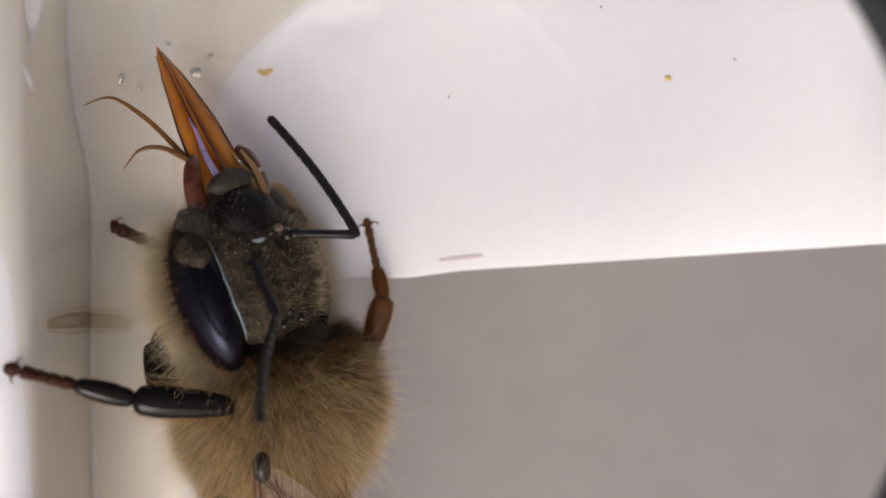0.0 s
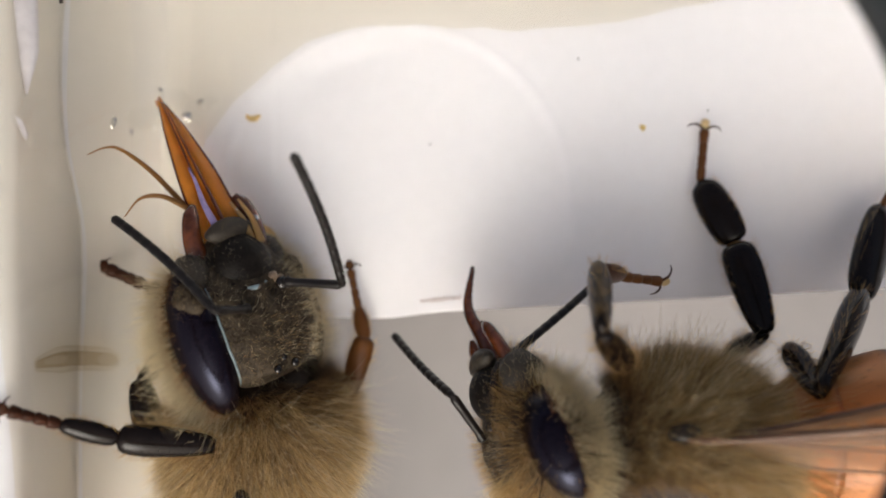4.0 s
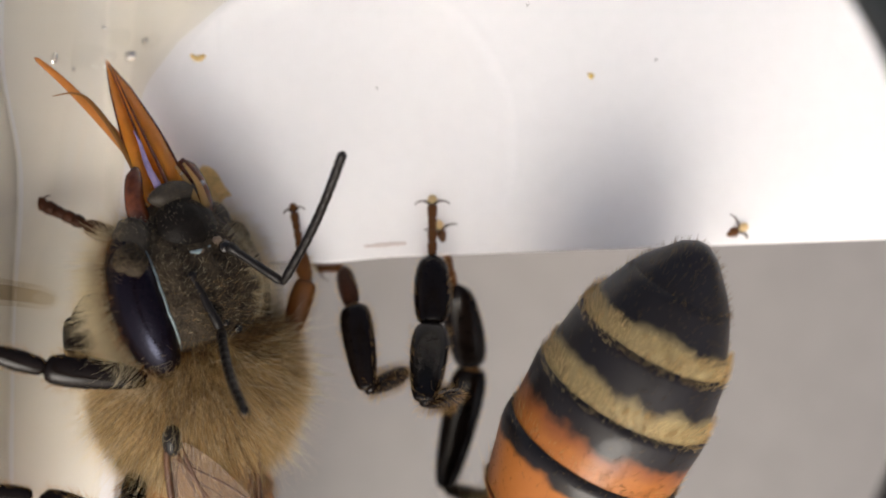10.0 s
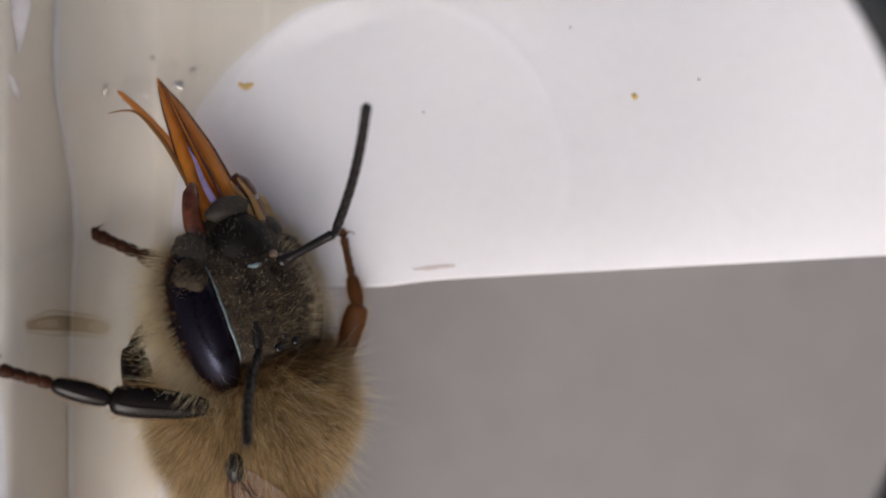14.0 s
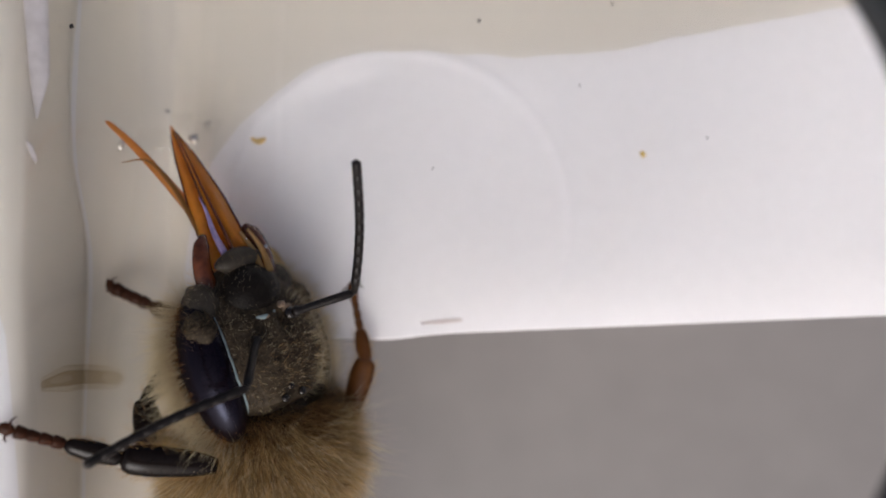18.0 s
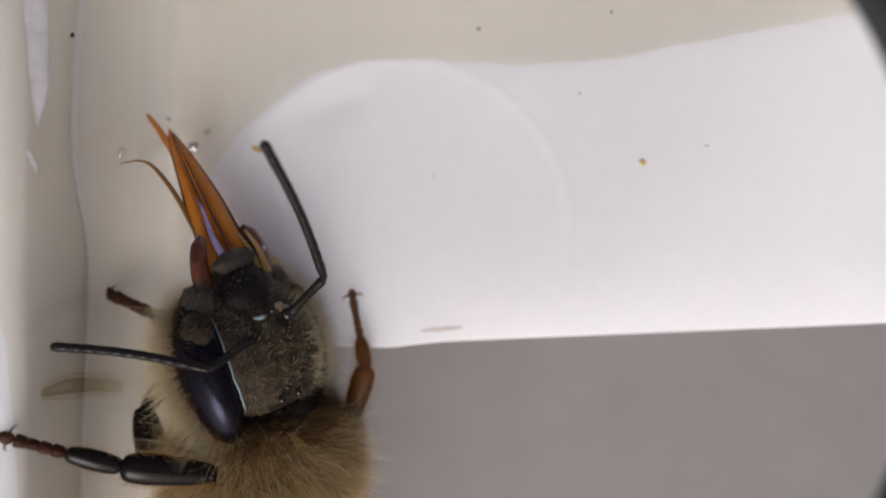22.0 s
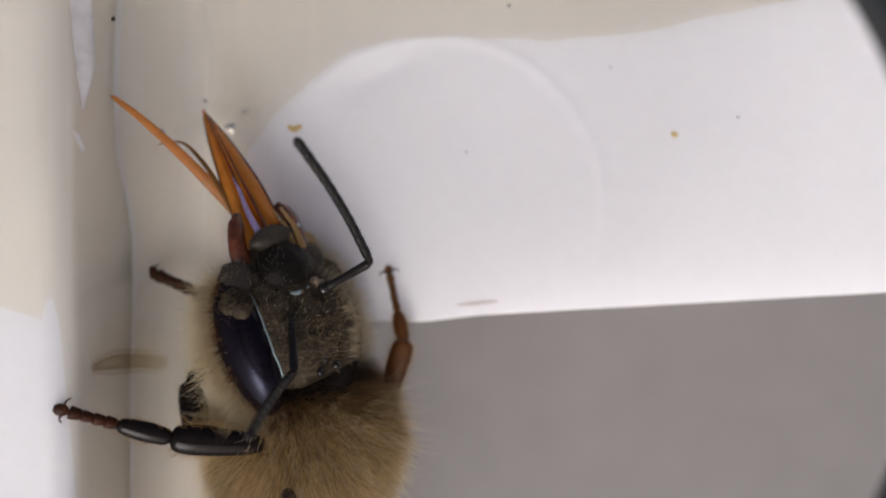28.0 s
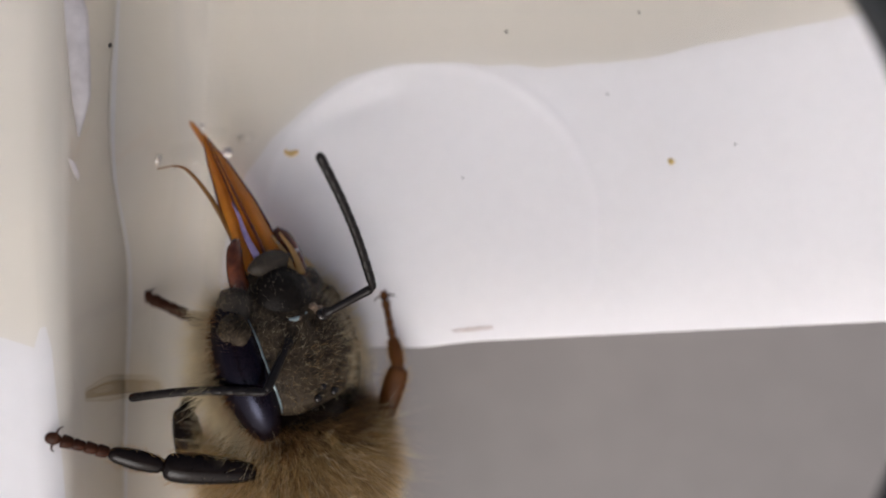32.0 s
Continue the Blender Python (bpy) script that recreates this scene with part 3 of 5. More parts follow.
    # face, crown and cheek hair
    part("fur", fur(head_me, 4500, 0.11, FUZZ_GREY, (0, 0.5, 0.1), 0.6, 0.0022, seed + 1,
                    keep=lambda r, n: (n[:, 2] > 0.15) & (r[:, 1] > -1.08 + 0.1 * np.sin(6 * r[:, 0])) & (np.hypot(r[:, 0] / 0.72, (r[:, 1] - 1.16) / 0.7) > 1) & (r[:, 1] < 1.6) & bare_spots(r)), head)
    part("fur", fur(head_me, 2200, 0.16, FUZZ_DARK, (0, 0.2, 0.3), 0.5, 0.0022, seed + 4,
                    keep=lambda r, n: (n[:, 2] > 0.1) & (r[:, 1] > -1.1) & (np.hypot(r[:, 0] / 0.72, (r[:, 1] - 1.16) / 0.7) > 1) & (r[:, 1] < 1.6) & bare_spots(r)), head)
    part("fur", fur(head_me, 1500, 0.28, HAIR, (0, 0.3, 0.3), 0.4, 0.0022, seed + 5,
                    keep=lambda r, n: (n[:, 2] > 0.1) & (r[:, 1] > -1.2) & (r[:, 1] < -0.15)), head)
    part("fur", fur(head_me, 3600, 0.62, HAIR_PALE, (0, -0.4, 0.2), 0.3, 0.005, seed + 2, keep=lambda r, n: (n[:, 2] < 0.1) & (r[:, 1] > -1.2)), head)
    part("fur", fur(head_me, 5000, 0.30, FUZZ_PALE, (0.5, 0.1, 0.3), 0.6, 0.0028, seed + 6, keep=lambda r, n: (n[:, 2] > -0.2) & (r[:, 0] > 0.72) & (r[:, 1] < 0.9), clump=0.1), head)
    part("fur", fur(head_me, 1500, 0.16, HAIR_DARK, (0, 0.4, 0.3), 0.5, 0.0042, seed + 7, keep=lambda r, n: (n[:, 2] > 0.3) & (r[:, 1] < 0.6) & (r[:, 1] > -1.2), clump=0.2), head)
    part("fur", fur(head_me, 900, 0.18, FUZZ_PALE, (0, 0.3, 0.3), 0.5, 0.0034, seed + 8, keep=lambda r, n: (n[:, 2] > 0.2) & (r[:, 1] < 0.7) & bare_spots(r), clump=0.2), head)
    # mandibles: bent spoons beside the tongue
    for s in (-1, 1):
        pts = spline([(s * 0.70, 1.30, 0.0), (s * 0.78, 1.80, 0.08), (s * 0.70, 2.30, 0.14), (s * 0.52, 2.66, 0.16)], 5)
        rad = np.interp(np.linspace(0, 1, len(pts)), [0, 0.4, 0.8, 1], [0.26, 0.22, 0.18, 0.07])
        part("mandible", mesh_of("mandible", *tube(pts, rad, 14, 0.7), MANDIBLE), head, "glossy red-brown mandible")
    return got


def build_proboscis(head, turn, drop):
    """Two amber blades that sheath the tongue, thin feelers beside them, and the tongue itself. turn, drop: degrees."""
    base = mm(0, 1.35, 0.1, drop, -26, turn)

    def put(name, me, label=""):
        ob = part(name, me, head, label)
        ob.matrix_basis = base
        return ob
    for s in (-1, 1):
        rings = []
        for i in range(26):
            t = i / 25
            y = 0.15 + 4.18 * t
            w = (1.15 if s > 0 else 0.8) * np.interp(t, [0, 0.15, 0.45, 0.8, 1], [0.20, 0.25, 0.24, 0.14, 0.012])
            cx = s * np.interp(t, [0, 0.15, 0.5, 1], [0.26, 0.25, 0.17, 0.02]) - 0.02
            h = np.interp(t, [0, 0.3, 1], [0.16, 0.13, 0.02])
            lift = 0.20 * math.sin(math.pi * min(1, t * 1.1)) - 0.15 * t * t
            rings.append([(cx + w * math.cos(a), y, lift + h * math.sin(a) + 0.16 * (math.cos(a) * s) ** 2 * -1)
                          for a in (2 * math.pi * j / 14 for j in range(14))])
        put("galea", mesh_of("galea", *rings_mesh(rings), AMBER), "glossy amber blade of the proboscis")
        st = spline([(s * 0.12, 0.1, 0.26), (s * 0.10, 1.2, 0.33), (s * 0.05, 2.4, 0.28), (s * 0.02, 4.08, 0.02)], 6)
        put("galea_rib", mesh_of("galea_rib", *tube(st, np.linspace(0.055, 0.012, len(st)), 8), MANDIBLE), "darker inner rib")
        ed = []
        for i in range(0, 25, 2):
            t = i / 25
            w = (1.15 if s > 0 else 0.8) * np.interp(t, [0, 0.15, 0.45, 0.8, 1], [0.20, 0.25, 0.24, 0.14, 0.012])
            cx = np.interp(t, [0, 0.15, 0.5, 1], [0.26, 0.25, 0.17, 0.02]) - 0.02 * s
            ed.append((s * (cx + w), 0.15 + 4.18 * t, 0.20 * math.sin(math.pi * min(1, t * 1.1)) - 0.15 * t * t - 0.14))
        put("galea_edge", mesh_of("galea_edge", *tube(ed, np.linspace(0.05, 0.02, len(ed)), 8), MANDIBLE), "dark outer edge of the blade")
    # lilac strip that paints the purple-white reflection along the blades' middle
    me = [(-0.1 + 0.02 * math.sin(9 * t), 0.2 + 2.0 * t, 0.30 + 0.09 * math.sin(math.pi * t)) for t in np.linspace(0, 1, 14)]
    put("membrane", mesh_of("membrane", *tube(me, np.interp(np.linspace(0, 1, 14), [0, 0.4, 1], [0.10, 0.075, 0.02]), 10, 0.5), LILAC), "pale lilac membrane between the blades")
    palps = []
    for pts in ([(-0.38, 1.1, 0.0), (-0.60, 1.85, 0.05), (-0.88, 2.6, 0.1), (-1.25, 3.28, 0.05), (-1.55, 3.48, 0.0), (-1.95, 3.46, 0.0)],
                [(-0.45, 1.4, 0.1), (-0.85, 1.85, 0.15), (-1.3, 1.98, 0.15), (-1.75, 1.75, 0.05)]):
        p = spline(pts, 6)
        palps.append(put("labial_palp", mesh_of("labial_palp", *tube(p, np.interp(np.linspace(0, 1, len(p)), [0, 0.5, 0.8, 1], [0.07, 0.05, 0.022, 0.010]), 8), PALP),
                         "thin curved brown feeler of the mouth"))
    for x in (0.50, 0.68):
        p = spline([(x, 0.0, 0.25), (x + 0.02, 0.55, 0.32), (x - 0.08, 1.1, 0.3)], 5)
        put("maxilla", mesh_of("maxilla", *tube(p, np.linspace(0.09, 0.03, len(p)), 8), HAIR), "pale golden mouth strap")
    return palps, base


def build_antenna(head):
    """Scape and ringed flagellum, each along its own +y from its joint."""
    out = []
    v, f = tube([(0, 0, 0), (0, 0.06, 0), (0, 0.14, 0), (0, 0.25, 0), (0, 0.9, 0), (0, 1.25, 0), (0, 1.35, 0)],
                [0.10, 0.13, 0.10, 0.085, 0.095, 0.10, 0.05], 12)
    out.append(part("scape", mesh_of("scape", v, f, CHITIN), head, "shiny black first antenna joint"))
    pts, rad = [(0, -0.05, 0), (0, 0.02, 0), (0, 0.1, 0)], [0.03, 0.075, 0.085]
    for k in range(11):
        y = 0.16 + k * 0.275
        pts += [(0, y, 0), (0, y + 0.03, 0), (0, y + 0.24, 0)]
        rad += [0.082, 0.098, 0.098]
    pts += [(0, 3.2, 0), (0, 3.25, 0)]
    rad += [0.085, 0.03]
    pts = [(0.09 * math.sin(math.pi * max(0, q[1]) / 3.25), q[1], 0) for q in pts]
    out.append(part("flagellum", mesh_of("flagellum", *tube(pts, rad, 12), CHITIN), head, "dark ringed antenna whip"))
    return out


BX = (-1.75, -2.8, -4.6, -5.95, -7.25, -8.45, -9.5)
ORANGE, BROWN, BLACK, TAN = (0.44, 0.155, 0.036), (0.26, 0.085, 0.028), (0.016, 0.013, 0.014), (0.40, 0.31, 0.15)
PLATES = [banded("plate_" + n, s) for n, s in (
    ("first", [(-2.88, BROWN), (-2.7, ORANGE), (-1.8, BROWN)]),
    ("second", [(-4.8, BLACK), (-4.32, BLACK), (-4.12, ORANGE), (-2.4, ORANGE)]),
    ("third", [(-6.2, BLACK), (-5.5, BLACK), (-5.3, BROWN), (-5.0, ORANGE), (-4.6, ORANGE)]),
    ("fourth", [(-7.4, BLACK), (-6.66, BLACK), (-6.42, TAN), (-5.9, TAN)]),
    ("fifth", [(-8.6, BLACK), (-7.88, BLACK), (-7.65, TAN), (-7.1, TAN)]),
    ("sixth", [(-9.6, BLACK), (-8.0, BLACK)]))]


def body_width(x):
    return float(np.interp(x, [-9.55, -9.4, -8.7, -7.5, -6.0, -4.3, -2.9, -2.0, -1.6], [0.05, 0.38, 1.05, 1.68, 2.0, 2.06, 1.78, 1.15, 0.5]))


def build_body(bee, seed, bend=0.0, girth=1.0, worn=0.85, shag=0.8, collar=1.18, joints=((0.3, -1.66, 1.1), (0.3, 1.66, 1.1))):
    """Thorax and six-plated abdomen along -x, back towards +z. bend: mm by which the abdomen's tip sinks."""
    th = mesh_of("thorax", *ellipsoid((0, 0, 0), (2.1, 1.9 * girth, 1.75)), SKIN)
    thorax = part("thorax", th, bee, "round thorax thickly covered in tan hair")
    bald = lambda r, n: ~((np.hypot(0.8 * (r[:, 0] - 0.4), r[:, 1]) < worn + 0.08 * np.sin(3 * r[:, 1])) & (r[:, 2] > 1))
    coat = lambda r, n: bald(r, n) & (r[:, 0] < collar + 0.1 * np.sin(5 * r[:, 1]))
    # paler coats stop short of the collar: dark hair paints the head's shade
    part("fur", fur(th, 22000, shag * 0.78, HAIR_DARK, (-0.6, 0, 0.2), 0.7, 0.0042, seed + 14, keep=coat, curl=0.12, clump=0.05), thorax)
    part("fur", fur(th, 30000, shag * 0.82, HAIR, (-0.6, 0, 0.2), 0.8, 0.0038, seed + 11, keep=lambda r, n: coat(r, n) & (r[:, 0] < collar - 0.12), curl=0.12, clump=0.05), thorax)
    part("fur", fur(th, 19000, shag * 1.08, HAIR_PALE, (-0.7, 0, 0), 0.8, 0.0030, seed + 12, keep=lambda r, n: coat(r, n) & (r[:, 0] < collar - 0.38 + 0.15 * np.sin(4 * r[:, 1])), curl=0.14, clump=0.06), thorax)
    part("fur", fur(th, 3200, shag * 1.5, FUZZ_PALE, (-0.4, 0, 0.1), 0.5, 0.0044, seed + 15, keep=lambda r, n: coat(r, n) & (r[:, 0] < collar - 0.5), curl=0.2, clump=0.2), thorax)
    part("fur", fur(th, 1200, 0.3, HAIR_DARK, (-0.5, 0, 0), 0.6, 0.009, seed + 13, keep=lambda r, n: ~bald(r, n)), thorax)
    part("scutellum", mesh_of("scutellum", *ellipsoid((-1.15, 0, 1.15), (0.42, 0.85, 0.42)), SKIN), thorax)
    part("neck", mesh_of("neck", *tube([(1.6, 0, -0.2), (2.9, 0, -0.2)], [0.7, 0.6], 14), CHITIN), thorax)
    for joint in joints:
        part("tegula", mesh_of("tegula", *ellipsoid(joint, (0.34, 0.2, 0.2), 16, 12), CHITIN), thorax, "shiny dark wing joint")
    part("waist", mesh_of("waist", *tube([(-1.6, 0, -0.3), (-2.0, 0, -0.3)], [0.6, 0.7], 14), SKIN), thorax)
    plates = {}
    for k in range(6):
        rings = []
        x0, x1 = BX[k] + (0.12 if k else 0), BX[k + 1] - (0.1 if k < 5 else 0)
        for i in range(9):
            t = i / 8
            x = x0 + (x1 - x0) * t
            w = body_width(x) * (0.965 + 0.05 * t)
            if k < 5 and i == 8:
                w *= 0.985
            zc = -0.3 - bend * ((-1.7 - x) / 7.7) ** 2
            rings.append([(x, w * math.cos(a), zc + 0.86 * w * math.sin(a)) for a in (2 * math.pi * j / 40 for j in range(40))])
        rings = [r[::-1] for r in rings]
        me = mesh_of("tergite", *rings_mesh(rings), PLATES[k])
        plate = plates[k] = part("tergite", me, bee, ("orange", "orange and black", "orange and black", "black and tan", "black and tan", "glossy black")[k]
                     + " plate of the banded abdomen")
        lo = x0 - (0.95, 0.4, 0.5, 0.6, 0.6, 0.25)[k]
        part("fur", fur(me, (3600, 900, 2600, 7500, 6500, 350)[k], (0.7, 0.2, 0.24, 0.24, 0.22, 0.12)[k], HAIR_PALE if k in (3, 4) else HAIR,
                        (-1, 0, 0), 1.8, 0.0055, seed + 20 + k, keep=lambda r, n, lo=lo: r[:, 0] > lo), plate)
        if k:
            part("fur", fur(me, 700, 0.15, HAIR_DARK, (-1, 0, 0), 2.0, 0.005, seed + 40 + k), plate)
    return [plates[k] for k in range(6)]


def wing_outline(long, wide, n=40):
    """Points of a rounded wing blade from its root along +y."""
    pts = []
    for i in range(n):
        a = math.pi * i / (n - 1)
        y = long * (0.5 - 0.5 * math.cos(a))
        pts.append((0.06 * long * math.sin(a) * (1 - i / n), y, 0))
    for i in range(n):
        a = math.pi * (n - 1 - i) / (n - 1)
        y = long * (0.5 - 0.5 * math.cos(a))
        k = y / long
        pts.append((-wide * (math.sin(math.pi * min(1, k ** 0.8)) ** 0.75) * (0.55 + 0.55 * k), y, 0))
    return pts


def wing_pose(root, aim, flat):
    a = Vector(aim).normalized()
    x = a.cross(Vector(flat)).normalized()
    m = Matrix((x, a, x.cross(a))).transposed().to_4x4()
    m.translation = Vector(root) * MM
    return m


def build_wing(bee, root, aim, flat, long, wide):
    """A wing hinged at root, pointing along aim with its face along flat."""
    out = wing_outline(long, wide)
    n = len(out)
    v = [(x, y, 0.004) for x, y, z in out] + [(x, y, -0.004) for x, y, z in out]
    f = [tuple(range(n)), tuple(range(2 * n - 1, n - 1, -1))] + [(i, n + i, n + (i + 1) % n, (i + 1) % n) for i in range(n)]
    w = part("wing", mesh_of("wing", v, f, WING, False), bee, "clear brownish veined wing")
    w.matrix_basis = wing_pose(root, aim, flat)
    lead = [(p[0], p[1], 0.0) for p in out[:40]]
    lines = [(lead, 0.075), ([(-0.05 * wide, 0, 0), (-0.22 * wide, 0.35 * long, 0), (-0.12 * wide, 0.72 * long, 0), (0, 0.8 * long, 0)], 0.028),
             ([(0, 0.02 * long, 0), (-0.45 * wide, 0.4 * long, 0), (-0.62 * wide, 0.62 * long, 0), (-0.8 * wide, 0.75 * long, 0)], 0.026),
             ([(-0.22 * wide, 0.35 * long, 0), (-0.42 * wide, 0.38 * long, 0)], 0.022),
             ([(-0.2 * wide, 0.55 * long, 0), (-0.55 * wide, 0.56 * long, 0)], 0.022),
             ([(-0.15 * wide, 0.7 * long, 0), (-0.5 * wide, 0.8 * long, 0), (-0.7 * wide, 0.86 * long, 0)], 0.02),
             ([(0, 0.05 * long, 0), (-0.5 * wide, 0.2 * long, 0), (-0.75 * wide, 0.42 * long, 0)], 0.022)]
    for p, r in lines:
        p = p if len(p) > 10 else spline(p, 5) if len(p) > 2 else p
        part("vein", mesh_of("vein", *tube(p, [r] * len(p), 6), VEIN), w)
    return w


def limb(name, long, prof, mat, flat=0.75, n=18):
    line = spline([(t, r, 0) for t, r in prof], 5)
    return mesh_of(name, *tube([(0, long * p.x, 0) for p in line], [max(0.02, p.y) for p in line], n, flat), mat)


FEMUR_P = ((0, 0.10), (0.06, 0.20), (0.3, 0.28), (0.7, 0.25), (0.94, 0.17), (1, 0.06))
TIBIA_P = ((0, 0.07), (0.05, 0.18), (0.3, 0.27), (0.7, 0.32), (0.93, 0.27), (1, 0.10))


LEG_SIZE = {"front": (1.7, 2.1, 1.25, 1.3, 1.3), "mid": (2.0, 2.25, 1.35, 1.75, 1.45), "hind": (2.5, 3.7, 1.6, 2.7, 1.7),
            "grip": (1.35, 1.97, 1.05, 1.15, 1.15), "fore": (1.45, 1.85, 0.9, 1.45, 1.15), "slim": (1.1, 1.6, 0.88, 0.8, 1.15)}


def build_leg(bee, kind, seed, mat=None, thigh=None, toes=None):
    """Femur, tibia, first foot joint, and tarsus with claws; each along +y from its joint. Returns (femur, tibia, foot, tarsus)."""
    lf, lt, wide, lb, la = LEG_SIZE[kind]
    walker_leg = kind in ("front", "mid", "hind")
    fe = limb("femur", lf, [(t, r * (1.3 if kind == "fore" else 1.0)) for t, r in FEMUR_P], thigh or LEG)
    femur = part("femur", fe, bee)
    mat = mat or LEG
    ti = limb("tibia", lt, [(t, r * wide) for t, r in TIBIA_P], mat, 0.6)
    tibia = part("tibia", ti, bee)
    part("fur", fur(fe, 420 if kind != "fore" else 60, 0.3, HAIR, (0, 0.8, 0), 1.0, 0.004, seed), femur)
    part("fur", fur(ti, 620, 0.24, HAIR, (0, 0.8, 0), 1.2, 0.0032, seed + 1, keep=lambda r, n: np.abs(n[:, 0]) > 0.5), tibia)
    if walker_leg:
        part("knee_ring", mesh_of("knee_ring", *tube([(0, lt - 0.07, 0), (0, lt - 0.02, 0), (0, lt + 0.03, 0)], [0.24 * wide * 0.8, 0.2 * wide * 0.8, 0.09], 14, 0.6), PALP), tibia, "thin pale ring at the end of the shin")
    k = 0.32 if kind in ("mid", "hind") else 0.27 if kind == "fore" else 0.21
    b = [(0, 0.08), (0.08, 0.8 * k * wide), (0.45, k * wide), (0.85, 0.8 * k * wide), (1, 0.07)]
    broad = kind in ("mid", "hind", "grip")
    me = limb("foot", lb, b, LEG if broad else toes or FOOT, 0.6)
    foot = part("foot", me, bee, "dark broad first foot joint" if broad else "")
    part("fur", fur(me, 320, 0.17, HAIR, (0, 0.8, 0), 1.1, 0.0032, seed + 2, keep=lambda r, n: np.abs(n[:, 0]) > 0.5), foot)
    big = 1.35 if kind == "grip" else 1.6 if kind == "fore" else 1.15 if walker_leg else 1.0
    tint = toes or (TARSUS if walker_leg else FOOT)
    step = (la - 0.2) / 4
    tarsus = None
    for j in range(4):
        y = j * step - 0.02
        w = (0.10, 0.095, 0.09, 0.105)[j] * big
        pts = [(0, y, 0), (0, y + 0.15 * step, 0), (0, y + 0.75 * step, 0), (0, y + 0.97 * step, 0), (0, y + 1.05 * step, 0)]
        me = mesh_of("toe_joint", *tube(pts, [0.6 * w, 0.86 * w, w, 0.98 * w, 0.6 * w], 10), tint)
        if tarsus is None:
            tarsus = part("tarsus", me, bee, "slender red-brown jointed toe")
        else:
            part("toe_joint", me, tarsus)
    y = la - 0.2
    for s in (-1, 1):
        r = 1.6 if walker_leg else 1.0
        p = spline([(0, y, 0), (s * 0.11 * r, y + 0.10, 0.03), (s * 0.21 * r, y + 0.10, 0.0), (s * 0.27 * r, y + 0.04, -0.05)], 4)
        part("claw", mesh_of("claw", *tube(p, np.linspace(0.035, 0.010, len(p)), 6), FOOT), tarsus, "curved dark claw")
    part("pad", mesh_of("pad", *ellipsoid((0, y + 0.14, 0), (0.10 * big, 0.12 * big, 0.07), 12, 8), HAIR_PALE if walker_leg or not toes else toes), tarsus, "pale sticky pad between the claws")
    return femur, tibia, foot, tarsus


def aim_pose(a, b, up=(0, 0, 1)):
    """Pose at a (mm) whose +y runs towards b."""
    a, b = Vector(a), Vector(b)
    y = (b - a).normalized()
    u = Vector(up)
    if abs(u.dot(y)) > 0.97:
        u = Vector((1, 0.2, 0))
    x = y.cross(u).normalized()
    m = Matrix((x, y, x.cross(y))).transposed().to_4x4()
    m.translation = a * MM
    return m


def leg_chain(joints, kind):
    """Poses of a leg's four pieces from toe, heel, ankle, knee and hip (mm), each at its true length."""
    lf, lt, _, lb, la = LEG_SIZE[kind]
    p = [Vector(joints[0])]
    for q, long in zip(joints[1:], (la, lb, lt, lf)):
        p.append(p[-1] + (Vector(q) - p[-1]).normalized() * long)
    toe, heel, ankle, knee, hip = p
    return aim_pose(hip, knee), aim_pose(knee, ankle), aim_pose(ankle, heel), aim_pose(heel, toe)


def tucked(kind, t):
    """Joints of a leg on the far side, in the bee's own space (mm): bent under the body, stepping with t."""
    lf, lt, _, lb, la = LEG_SIZE[kind]
    x, y, z = HIPS[(kind, 1)]
    swing = 0.25 * math.sin(5 * t + len(kind))
    fore = {"front": 0.35, "mid": 0.0, "hind": -0.35 if t < 10.25 else 0.6}[kind] + swing
    hip = Vector((x, y, z))
    if t > 10.25:
        knee = hip + Vector((0.5 * fore, 0.9, 0.15)).normalized() * lf
        ankle = knee + Vector((0.7 * fore, 0.4, -0.35)).normalized() * lt
        heel = ankle + Vector((fore, -0.5, -0.1)).normalized() * lb
        return heel + Vector((fore, -0.5, 0)).normalized() * la, heel, ankle, knee, hip
    knee = hip + Vector((0.5 * fore, 0.45, 0.2)).normalized() * lf
    out = float(np.interp(t, [2.5, 4], [-0.15, 0.45])) if kind == "hind" else -0.15
    ankle = knee + Vector((0.7 * fore, out, -0.8)).normalized() * lt
    heel = ankle + Vector((0.9 * fore, 0.6 * out, -0.4)).normalized() * lb
    return heel + Vector((0.9 * fore, 0.4 * out, -0.3)).normalized() * la, heel, ankle, knee, hip


# drinking bee: body below the ledge's corner, face up, mouth towards the syrup
def body_frame(origin, forward, up):
    f = Vector(forward).normalized()
    left = Vector(up).cross(f).normalized()
    m = Matrix((f, left, f.cross(left))).transposed().to_4x4()
    m.translation = Vector(origin) * MM
    return m


DRINKER = body_frame((-4.2, -5.05, 0.85), (-0.02, 1, 0.12), (0.66, 0, 0.75))
DRINKER_HEAD = mm(-4.12, -2.28, 2.0, 0, 43, 19)
SOCKET_R, SOCKET_L = (-3.20, -1.50, 2.9), (-3.99, -2.07, 2.9)


